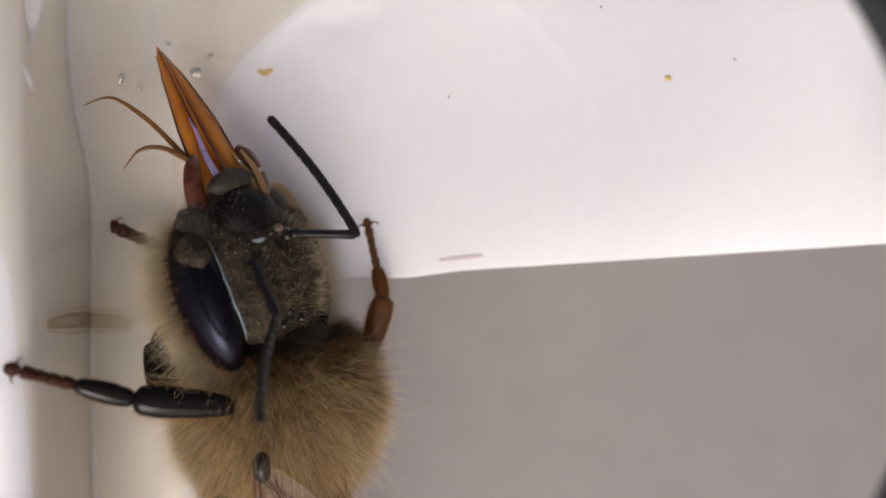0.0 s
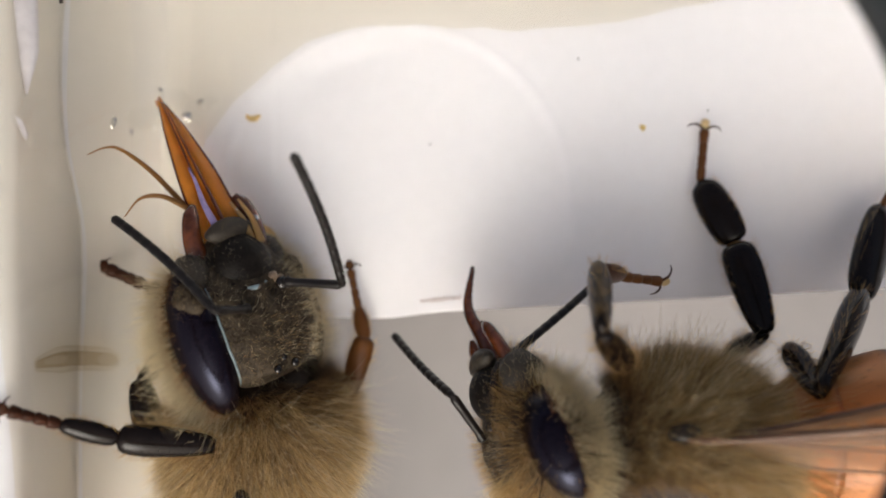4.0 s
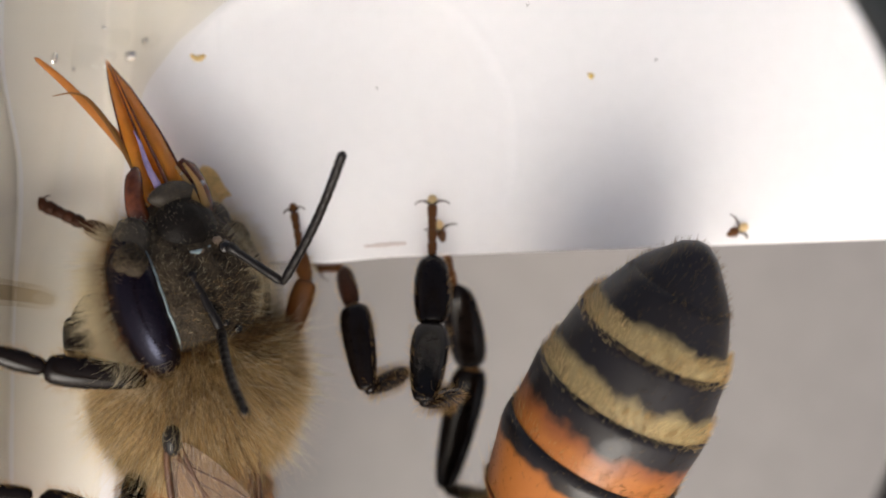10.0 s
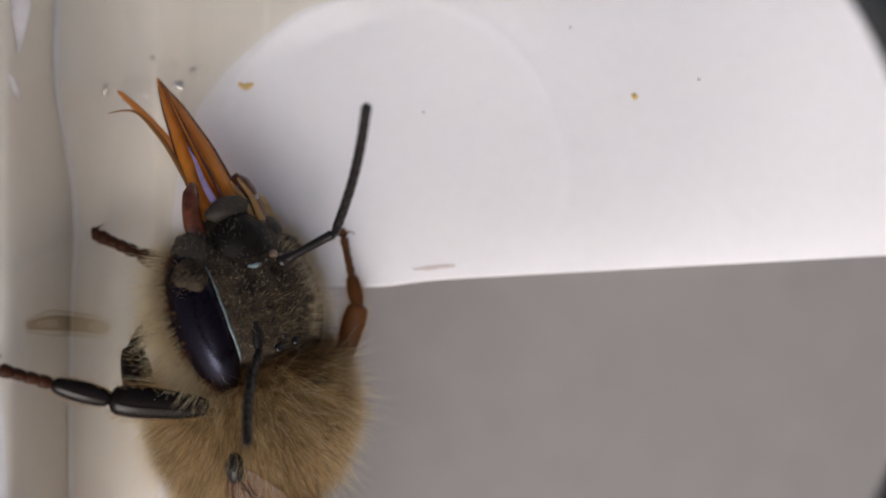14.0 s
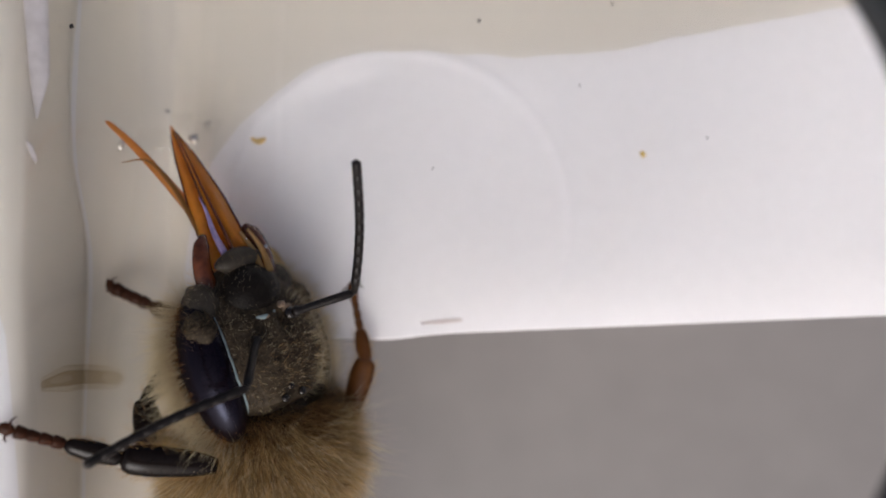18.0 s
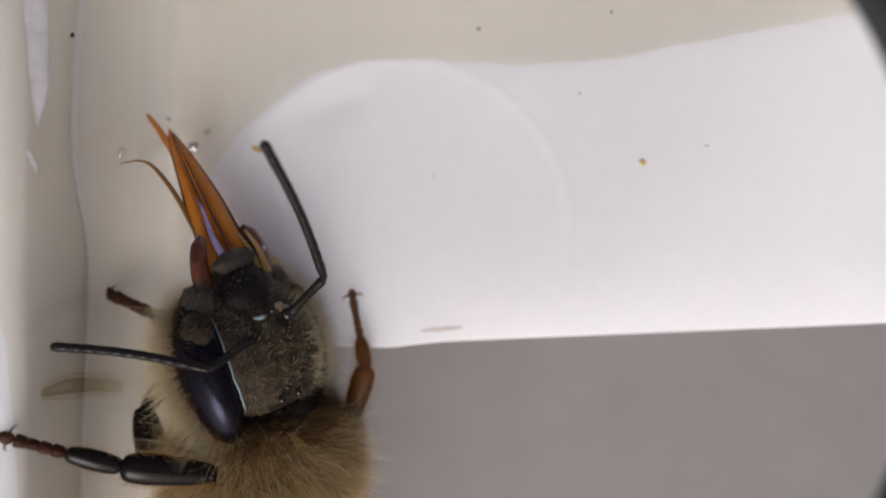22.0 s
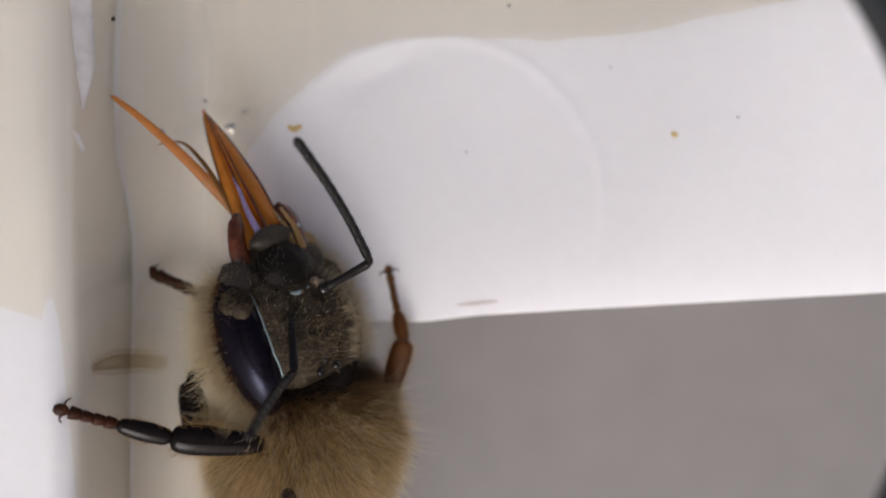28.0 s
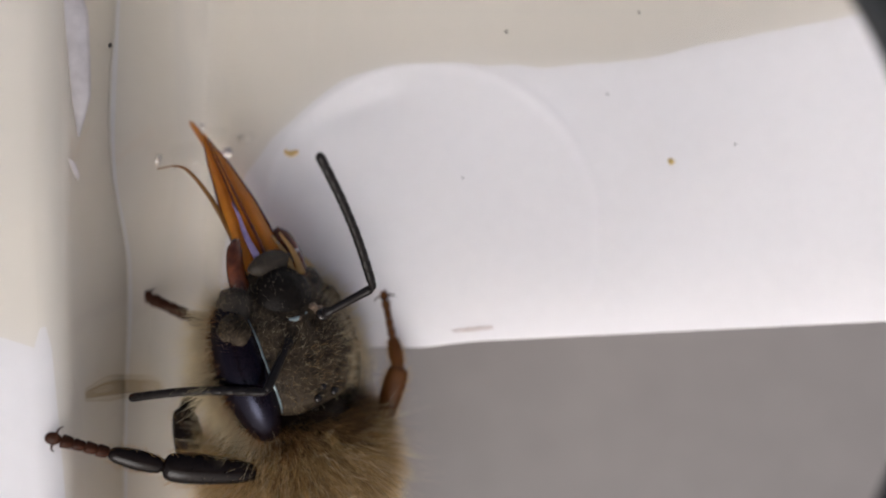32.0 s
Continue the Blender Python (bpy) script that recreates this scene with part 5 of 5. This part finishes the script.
    for (scape, whip), socket, table in ((drinker["right"], SOCKET_R, right), (drinker["left"], SOCKET_L, left)):
        walk(scape, [(r[0], hinv @ aim_pose(socket, r[1:4])) for r in table])
        walk(whip, [(r[0], hinv @ aim_pose(r[1:4], r[4:7])) for r in table])
    tongue = [
        (0, -6.67, 2.64, 0.34), (2, -6.64, 2.62, 0.31), (3, -6.69, 2.68, 0.25), (4, -6.76, 2.78, 0.22), (4.5, -6.79, 2.78, 0.22),
        (6.5, -6.83, 2.7, 0.16), (7, -6.94, 2.49, 0.28), (8, -6.83, 2.56, 0.25), (9, -7.74, 1.46, 1.21), (9.5, -7.59, 2.06, 0.94),
        (9.8, -7.48, 2.52, 0.82), (10.2, -8.17, 2.7, 2.2), (10.6, -7.54, 3.05, 0.85), (11, -7.17, 3.19, 0.43), (11.4, -7.42, 2.85, 0.67),
        (11.8, -8.2, 3, 2.11), (12.2, -7.23, 2.92, 0.46), (12.6, -6.86, 3.3, 0.16), (13, -7.1, 2.37, 0.46), (13.4, -6.58, 2.45, 0.19),
        (13.8, -7.4, 2.64, 0.7), (14.2, -7.42, 2.34, 0.73), (14.5, -7.24, 2.49, 0.55), (16.5, -6.72, 3.25, 0.13), (17, -6.75, 3.62, 0.04),
        (17.5, -6.46, 2.86, 0.07), (18, -7.81, 2.8, 1.39), (18.5, -7.48, 3.42, 0.76), (19, -6.99, 3.27, 0.28), (19.5, -6.86, 2.75, 0.25),
        (20, -7.91, 3.17, 1.57), (20.5, -7.14, 3.48, 0.31), (21, -6.83, 2.92, 0.19), (21.5, -7.84, 2.99, 1.51), (22, -7.16, 3.15, 0.4),
        (22.5, -6.9, 2.58, 0.28), (23, -8.09, 2.98, 2.23), (23.5, -7.38, 3.25, 0.67), (24, -7.11, 2.4, 0.46), (24.5, -7.85, 2.97, 1.54),
        (25, -7.29, 3.21, 0.49), (25.5, -6.87, 2.58, 0.28), (27.5, -7.1, 2.5, 0.49), (28, -8.04, 2.83, 2.5), (28.5, -7.25, 3.09, 0.61),
        (29, -6.8, 2.96, 0.22), (29.5, -7.18, 2.33, 0.64), (30, -7.61, 3.52, 1.09), (30.5, -6.9, 3.03, 0.25), (31, -7.09, 2.57, 0.43),
        (31.5, -7.78, 3.22, 1.36), (32, -6.99, 3.13, 0.28),
    ]
    walk(drinker["tongue"], [(t, hinv @ aim_tip((-4.95, -0.55, 1.1), (x, y, z))) for t, x, y, z in tongue])
    (upper, lower), base = drinker["palp"]
    for palp, hinge, turns in ((upper, mm(-0.38, 1.1, 0), ((0, 0), (8.4, 0), (9.4, -13), (32, -14))),
                               (lower, mm(-0.45, 1.4, 0.1), ((0, 0), (8.4, 0), (8.9, -25), (9.4, -82), (32, -82)))):
        deep = 0.008 if palp is lower else 0.0
        walk(palp, [(t, base @ mm(0, 0, a * deep) @ hinge @ pose(0, 0, 0, 0, 0, a) @ hinge.inverted()) for t, a in turns])
    # the second bee: seconds, thorax in mm, heading, dive and roll in degrees
    path = [
        (0, 15.4, -3.0, 4.3, 150, 0, 30), (0.5, 13.6, -2.4, 4.3, 152, 0, 30), (1, 9.74, -1.57, 4.24, 155.7, 0, 27.8),
        (1.5, 7.8, -1.89, 4.2, 162, 0, 26), (2, 4.11, -2.75, 4.04, 176, 4, 20), (2.5, 4.05, -3.15, 3.85, 178, 4, 20),
        (3, 4.41, -4.27, 3.53, 179, 0.5, 28), (3.3, 4.8, -4.6, 3.45, 179, 0.5, 30), (3.6, 5.23, -4.93, 3.38, 178.5, 1, 31),
        (4, 4.84, -4.95, 3.27, 178.5, 1.7, 33), (4.5, 4.18, -4.47, 3.13, 178.5, 0.6, 35), (6.5, 3.1, -4.81, 3.0, 177, 0, 36),
        (7, 2.4, -4.05, 2.95, 171.5, 4, 36), (7.5, 2.2, -4.5, 3.0, 174, 4.6, 36), (8, 2.05, -4.8, 3.16, 176, 6, 37),
        (8.2, 2.5, -4.8, 3.2, 183, 6, 39), (8.4, 3.4, -4.8, 3.3, 194, 5, 42), (8.6, 3.7, -5.1, 3.2, 205, 4.5, 42), (8.8, 3.6, -5.5, 3.2, 214, 6, 33),
        (9, 3.4, -5.9, 3.2, 220, 7, 25), (9.4, 1.9, -6.75, 2.6, 226, 17, 22), (9.6, 1.7, -7.5, 2.6, 231, 13, 22),
        (9.8, 2.1, -7.5, 2.3, 226, 12, 12), (10, 2.75, -10.3, 1.0, 244, 20.4, 6.6), (10.2, 4.06, -8.34, -3.3, 276, 53.7, 1.5),
        (10.4, 4.5, -1.9, -5.53, 282, 128, 0), (10.6, 3.84, -4.3, -7.1, 272, 92, 0), (10.8, 4.48, -3.78, -9.08, 273, 94, 0),
        (11.1, 2.9, -2.2, -12.2, 275, 97, 0), (11.4, 3.32, -0.02, -13.9, 280, 93, 0), (12, 3.32, 2.34, -15.8, 280, 96, 0),
        (13, 2.9, 2.3, -17.5, 278, 97, 0), (32, 2.9, 2.3, -17.5, 278, 97, 0)
    ]
    poses = [(r[0], walker_pose(*r[1:])) for r in path]
    walk(walker["bee"], poses)
    # its head: turn in degrees and shift in mm on the neck
    rest = walker["head"].matrix_basis.copy()
    nods = [
        (0, -30, -7, -10, 0.3, 0, 0.3), (1, -28.3, -7.4, -10.3, 0.5, 0, 0.4), (1.5, -33, -6, -4, 0, 0, 0.3), (2, -39.5, -6.8, -9, 0.2, -0.5, 0.4),
        (2.5, -42.8, -14, -10.3, 0.2, -0.5, 0.2), (3, -34.2, 0.6, -12.9, -0.2, 0, 0.2), (3.6, -30.4, -4.6, -10.3, -0.3, 0.15, -0.1),
        (4.5, -22.7, 0.5, -13.8, -0.2, 0.2, 0), (6.5, -22.7, 0.8, -12, -0.25, 0.1, 0.1), (7, -20.3, -4.4, -8.9, -0.3, 0.35, 0.3),
        (8, -15.3, 6.4, -6, -0.3, 0.3, 0.3), (8.6, -19, 15, -8.4, -0.3, -0.3, -0.4), (9.4, -10, 10, -5, -0.2, 0, 0), (10, 0, 0, 0, 0, 0, 0), (32, 0, 0, 0, 0, 0, 0),
    ]
    walk(walker["head"], [(t, mm(x, y, z) @ Matrix.Translation(rest.translation) @ pose(0, 0, 0, a, b, c) @ rest.to_3x3().to_4x4()) for t, a, b, c, x, y, z in nods])
    curl = [(0, 0), (8.6, 0), (9.4, -3), (10, 0), (32, 0)]
    waist = Vector((-1.8, 0, -0.3)) * MM
    for plate in walker["plates"]:
        walk(plate, [(t, Matrix.Translation(waist) @ pose(0, 0, 0, 0, -a, 0) @ Matrix.Translation(-waist)) for t, a in curl])
    for w, folded, raised, spread in walker["wings"]:
        walk(w, [(0, folded), (8.2, folded), (8.6, raised), (10.0, raised), (10.3, spread), (11.0, spread), (11.45, folded), (32, folded)])
    feelers = {  # of the second bee, in its head's space: seconds, elbow and tip in mm
        -1: [(1, (-0.32, 1.35, 1.79), (-1.02, 3.52, 4.10)), (1.6, (-0.03, 0.94, 2.04), (-0.68, 2.91, 4.54)), (2, (-0.89, 1.56, 1.14), (-0.84, 4.80, 1.35)), (2.5, (-1.02, 1.42, 1.30), (-0.93, 4.66, 1.53)), (3, (-1.05, 0.17, 1.95), (0.29, 2.98, 1.03)), (3.6, (-0.89, 1.31, 0.07), (-0.99, 1.75, -3.15)), (4, (-0.81, 1.53, 0.37), (-0.57, 2.74, -2.64)), (4.5, (-1.32, 0.56, 1.72), (-0.97, 3.67, 2.58)), (6.5, (-1.59, 0.73, 1.05), (0.69, 2.99, 0.54)), (7, (-1.53, 0.28, 1.40), (-0.85, 3.32, 0.48)), (7.6, (-0.96, 1.56, 0.82), (-1.02, 4.71, 0.04)), (8, (-1.37, -0.40, 1.12), (-0.21, 2.61, 0.70)), (8.6, (-0.81, 1.57, 1.23), (-0.32, 4.67, 0.38)), (9.2, (-1.18, 1.35, 0.51), (-3.09, 3.25, -1.30))],
        1: [(1, (1.04, 0.26, 1.97), (3.00, 2.66, 1.02)), (1.6, (0.86, 0.38, 2.08), (1.87, 0.74, 5.14)), (2, (0.56, -0.70, 1.62), (3.11, 1.26, 2.02)), (2.5, (-0.14, 0.99, 1.97), (1.31, 3.89, 2.07)), (3, (-0.19, 1.22, 1.79), (1.23, 4.10, 2.27)), (3.6, (-0.54, 0.97, 1.72), (0.15, 4.14, 1.60)), (4, (-0.52, 1.28, 1.42), (1.65, 3.69, 1.54)), (4.5, (-0.49, 0.14, 1.92), (0.99, 3.02, 2.18)), (6.5, (-0.77, -0.01, 1.58), (0.59, 2.89, 1.01)), (7, (0.68, -0.87, 1.18), (2.79, 1.53, 0.62)), (8, (-0.40, -0.75, 1.07), (0.95, 2.19, 0.78)), (8.6, (-0.62, 0.85, 1.71), (1.58, 3.20, 1.23)), (9.2, (-0.62, 1.37, 0.88), (0.16, 4.42, 0.09))],
    }
    for side, (scape, whip) in walker["feelers"].items():
        socket = (side * 0.3, 0.38, 0.85)
        rows = [(t, *[Vector(p) for p in q]) for t, *q in feelers[side]]
        rows = [(0, *rows[0][1:])] + rows + [(32, *rows[-1][1:])]
        walk(scape, [(t, aim_pose(socket, e)) for t, e, p in rows])
        walk(whip, [(t, aim_pose(e, p)) for t, e, p in rows])
    # the legs that show: seconds, then toe, heel, ankle, knee and hip in mm
    joints = {
        "front": [
            (1.0, (3.36, 0.71, 0.10), (3.92, 0.69, 1.27), (4.25, 0.22, 2.44), (5.33, -0.88, 3.87), (6.85, -0.40, 3.28)),
            (1.5, (4.78, 2.73, 0.10), (4.48, 2.09, 1.19), (4.19, 1.37, 2.23), (4.55, -0.07, 3.72), (5.77, 0.16, 2.55)),
            (2.0, (2.82, 2.40, 0.10), (2.56, 1.63, 1.11), (2.21, 0.87, 2.11), (2.41, -0.78, 3.39), (3.03, -0.96, 1.82)),
            (2.5, (2.27, 1.52, 0.10), (2.11, 0.92, 1.25), (2.06, 0.38, 2.42), (2.07, -1.10, 3.92), (2.85, -1.50, 2.46)),
            (3.0, (0.95, -0.12, 0.10), (1.36, -1.21, 0.67), (1.79, -2.17, 1.45), (3.21, -3.49, 2.25), (3.96, -3.72, 0.75)),
            (3.3, (-0.14, -2.39, 2.20), (0.55, -2.41, 3.30), (1.04, -2.40, 4.51), (2.60, -2.57, 5.90), (3.20, -3.20, 4.43)),
            (3.6, (3.51, -1.20, 2.20), (2.92, -1.93, 3.10), (2.20, -2.58, 3.97), (2.89, -3.42, 5.77), (3.36, -3.99, 4.24)),
            (4.0, (4.97, -1.48, 2.20), (3.84, -1.32, 2.83), (3.16, -1.15, 3.92), (2.86, -2.19, 5.72), (3.59, -2.99, 4.42)),
            (4.5, (0.92, 1.25, 0.10), (1.37, 0.20, 0.71), (1.84, -0.80, 1.40), (2.25, -2.36, 2.74), (3.54, -2.65, 1.68)),
            (6.5, (1.35, 0.64, 0.10), (1.46, -0.25, 1.03), (1.58, -1.20, 1.92), (1.33, -2.60, 3.46), (2.54, -2.53, 2.27)),
            (7.0, (1.35, 0.65, 0.10), (1.47, -0.06, 1.18), (1.46, -0.73, 2.30), (0.79, -1.84, 3.95), (1.88, -1.85, 2.64)),
            (8.0, (1.39, 0.59, 0.10), (1.64, 0.01, 1.23), (1.24, -0.88, 2.09), (0.30, -1.93, 3.65), (1.70, -2.43, 2.83)),
            (8.6, (1.39, 0.70, 0.10), (1.71, -0.05, 1.11), (1.38, -1.30, 1.20), (0.66, -3.25, 1.55), (1.91, -3.48, 0.42)),
            (9.0, (1.14, 0.08, 0.10), (0.94, -1.15, 0.47), (0.42, -2.33, 0.63), (0.21, -4.36, 1.12), (1.41, -4.21, -0.07)),
            (9.4, (-1.64, -3.66, -1.50), (-1.52, -4.40, -0.44), (-1.39, -5.04, 0.69), (-0.56, -6.60, 1.83), (0.14, -6.19, 0.33)),
            (9.8, (-1.81, -2.69, -1.50), (-1.25, -2.92, -0.35), (-1.03, -3.96, 0.40), (-0.61, -5.00, 2.17), (0.20, -5.38, 0.72)),
            (10.0, (-1.83, -2.58, -1.50), (-1.07, -2.54, -0.45), (-0.71, -3.38, 0.48), (-0.30, -5.24, 1.38), (0.56, -5.07, -0.08)),
            (10.2, (-0.37, -2.30, -1.50), (-0.02, -2.56, -0.27), (0.36, -3.80, -0.16), (0.96, -5.06, 1.40), (1.65, -5.58, -0.06)),
        ],
        "mid": [
            (1.0, (9.47, 6.77, 0.10), (9.24, 5.53, 0.82), (8.69, 4.25, 1.88), (8.62, 2.41, 3.17), (10.04, 1.81, 1.90)),
            (1.5, (8.60, 5.07, 0.10), (8.23, 3.88, 0.85), (7.45, 2.80, 1.98), (7.63, 0.84, 3.08), (8.85, 0.43, 1.54)),
            (2.0, (7.17, 5.09, 0.10), (6.72, 3.94, 0.87), (6.73, 2.23, 1.23), (6.75, 0.02, 1.65), (7.61, -0.71, 0.00)),
            (2.5, (6.96, 3.74, 0.10), (6.16, 2.54, 0.21), (6.58, 0.84, 0.19), (6.93, -1.34, 0.62), (5.81, -2.43, -0.63)),
            (3.0, (6.52, 2.30, 0.10), (6.17, 0.92, 0.37), (6.35, -0.43, 1.46), (6.58, -2.35, 2.62), (6.79, -2.71, 0.66)),
            (3.6, (6.57, 2.33, 0.10), (6.36, 0.91, 0.28), (7.14, -0.63, 0.57), (7.88, -2.69, 1.11), (7.51, -3.67, -0.60)),
            (4.5, (6.45, 2.27, 0.10), (6.29, 0.84, 0.26), (6.69, -0.56, 1.24), (6.54, -2.45, 2.44), (6.59, -3.00, 0.52)),
            (6.5, (6.37, 2.34, 0.10), (5.97, 0.95, 0.14), (5.93, -0.71, 0.69), (5.53, -2.72, 1.63), (5.17, -3.31, -0.25)),
            (7.0, (6.35, 2.42, 0.10), (5.89, 1.05, 0.14), (5.34, -0.44, 0.89), (4.33, -2.05, 2.09), (5.04, -3.03, 0.50)),
            (8.0, (6.35, 2.35, 0.10), (5.99, 0.95, 0.14), (5.33, -0.37, 1.07), (3.89, -1.70, 2.19), (5.01, -2.96, 1.11)),
            (8.6, (6.20, 2.38, 0.10), (5.58, 1.07, 0.13), (4.90, -0.54, 0.14), (4.44, -2.72, 0.44), (4.28, -4.71, 0.40)),
            (8.8, (1.07, 1.74, 0.10), (1.25, 0.75, 1.14), (1.44, -0.27, 2.55), (2.27, -2.32, 2.97), (3.39, -2.65, 1.35)),
            (9.0, (1.06, 0.85, 0.10), (1.65, -0.24, 0.86), (2.37, -1.81, 1.12), (2.85, -3.94, 1.67), (3.84, -3.35, 0.04)),
            (9.4, (1.17, 0.64, 0.10), (1.30, -0.65, 0.76), (1.42, -2.39, 0.88), (1.57, -4.60, 1.28), (2.67, -4.57, -0.39)),
            (9.8, (1.17, -0.56, 0.10), (1.30, -1.79, 0.85), (1.37, -3.53, 1.01), (1.23, -5.18, 2.54), (2.06, -5.76, 0.81)),
            (10.0, (1.16, -0.81, 0.10), (1.16, -2.16, 0.60), (1.16, -3.76, 1.32), (0.98, -5.17, 3.06), (1.75, -5.39, 1.23)),
            (10.2, (1.30, -1.44, -0.30), (1.60, -1.86, 1.05), (1.73, -2.71, 2.58), (1.41, -4.71, 3.57), (1.95, -5.94, 2.08)),
        ],
        "hind": [
            (1.0, (15.35, 5.29, 0.10), (14.10, 4.38, 0.82), (12.26, 3.27, 2.44), (10.07, 0.63, 3.84), (10.90, 0.32, 1.50)),
            (2.0, (12.44, 1.84, 0.10), (11.50, 0.69, 0.92), (9.80, -0.11, 2.86), (7.22, -1.18, 5.29), (6.77, -0.80, 2.86)),
            (2.5, (11.96, 2.13, 0.10), (10.84, 1.12, 0.87), (9.03, 0.01, 2.54), (6.72, -1.61, 4.93), (6.78, -1.12, 2.48)),
            (3.0, (11.96, 0.97, 0.10), (10.82, -0.00, 0.90), (9.18, -1.14, 2.72), (7.06, -2.22, 5.55), (6.86, -1.67, 3.12)),
            (3.6, (11.72, 1.79, 0.10), (10.80, 0.53, 0.76), (9.46, -1.27, 2.27), (7.50, -3.43, 4.55), (7.89, -2.74, 2.18)),
            (4.5, (11.72, 1.08, 0.10), (10.50, -0.11, 0.14), (9.52, -2.50, 0.93), (7.37, -3.65, 3.70), (7.66, -3.17, 1.27)),
            (6.5, (11.04, -0.24, 0.10), (9.34, -0.32, 0.14), (7.99, -2.52, 0.92), (6.48, -3.47, 4.16), (6.44, -3.09, 1.69)),
            (7.0, (10.99, -0.33, 0.10), (9.29, -0.41, 0.14), (8.42, -2.48, 1.63), (5.38, -3.02, 3.68), (5.01, -3.59, 1.28)),
            (8.0, (10.64, -0.32, 0.10), (8.94, -0.41, 0.14), (8.83, -2.72, 1.54), (5.49, -3.41, 2.96), (4.93, -4.27, 0.68)),
            (8.2, (10.11, -0.08, 0.10), (8.48, -0.23, 0.58), (7.27, -1.81, 2.40), (4.63, -2.86, 4.77), (4.76, -3.82, 2.47)),
            (8.4, (7.16, 3.42, 0.10), (6.92, 1.74, 0.14), (6.51, -0.74, 1.13), (4.99, -3.77, 2.60), (6.16, -4.86, 0.68)),
            (8.6, (7.32, 3.45, 0.10), (7.12, 1.76, 0.13), (6.75, -0.91, 0.17), (5.55, -4.38, 0.64), (7.38, -5.74, -0.39)),
            (9.0, (7.43, 3.54, 0.10), (7.11, 1.87, 0.13), (6.18, -0.66, 0.14), (4.66, -4.01, 0.56), (6.34, -5.69, -0.21)),
            (9.4, (3.71, 1.70, 0.10), (3.60, 0.06, 0.53), (3.25, -2.29, 1.82), (2.23, -5.03, 4.09), (3.22, -4.95, 1.80)),
            (9.8, (3.84, 0.83, 0.10), (3.63, -0.48, 1.16), (3.09, -2.38, 3.01), (1.99, -4.83, 5.55), (2.95, -5.71, 3.42)),
            (10.0, (1.31, -1.42, 0.10), (1.67, -2.74, -0.50), (2.20, -4.92, -1.80), (1.62, -8.47, -2.80), (3.09, -9.28, -3.40)),
            (10.2, (1.65, -2.00, -0.30), (1.85, -2.89, -1.73), (2.12, -3.99, -4.18), (1.88, -7.04, -6.27), (2.88, -8.82, -7.70)),
        ],
    }
    # one hind foot still holds the lip as it climbs down
    lip = [(10, (8.8, -1.45, 0.1), (7.5, -2.2, -0.6), (6.4, -3.6, -2.4), (5.6, -6.0, -4.8), (4.2, -7.4, -3.2)),
           (10.2, (8.87, -1.48, 0.1), (7.6, -2.0, -0.8), (6.3, -2.9, -2.8), (6.2, -5.0, -5.6), (5.0, -7.0, -4.4)),
           (10.6, (8.8, -1.46, 0.1), (7.7, -1.95, -0.8), (6.8, -2.4, -3.0), (6.0, -3.0, -6.4), (5.0, -2.8, -5.0))]
    for rows in joints.values():  # before the first step the legs come in with the body
        for t, x, y in ((0.5, 4.7, -0.9), (0, 7.1, -1.5)):
            rows.insert(0, (t, *[(p[0] + x, p[1] + y, p[2]) for p in [q for q in rows if q[0] == 1.0][0][1:]]))
    for (kind, side), pieces in walker["legs"].items():
        tracks = [[], [], [], []]
        times = sorted({r[0] for r in path} | {r[0] for r in joints[kind]})
        for t in times:
            rows = joints[kind] if side < 0 else lip if kind == "hind" else []
            if rows and (side < 0 or t >= 9.9) and t <= rows[-1][0]:
                back = pose_at(poses, t).inverted()
                place = [[float(np.interp(t, [r[0] for r in rows], [r[k][i] for r in rows])) for i in range(3)] for k in range(1, 6)]
                place = [(back @ (Vector(p) * MM)) / MM for p in place]
            else:
                place = [Vector((p.x, p.y * side, p.z)) for p in tucked(kind, t)]
            for k, q in enumerate(leg_chain(place, kind)):
                tracks[k].append((t, q))
        for o, tr in zip(pieces, tracks):
            walk(o, tr)


def aim_tip(base, tip):
    m = aim_pose(base, tip)
    m.translation = Vector(tip) * MM
    return m


def walker_pose(x, y, z, heading, dive, roll):
    """Bee with its head along heading in the plane, diving by dive, leaning to its left by roll."""
    return mm(x, y, z) @ pose(0, 0, 0, 0, 0, heading) @ pose(0, 0, 0, 0, dive, 0) @ pose(0, 0, 0, -roll, 0, 0)


def pose_at(rows, t):
    for (a, m), (b, n) in zip(rows, rows[1:]):
        if a <= t <= b:
            k = (t - a) / (b - a)
            return Matrix.LocRotScale(m.translation.lerp(n.translation, k), m.to_quaternion().slerp(n.to_quaternion(), k), None)
    return rows[-1][1]


table()
feeder()
syrup()
wall_film()
drinker = drinking_bee()
walker = walking_bee()
clutter()
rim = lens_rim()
motions()
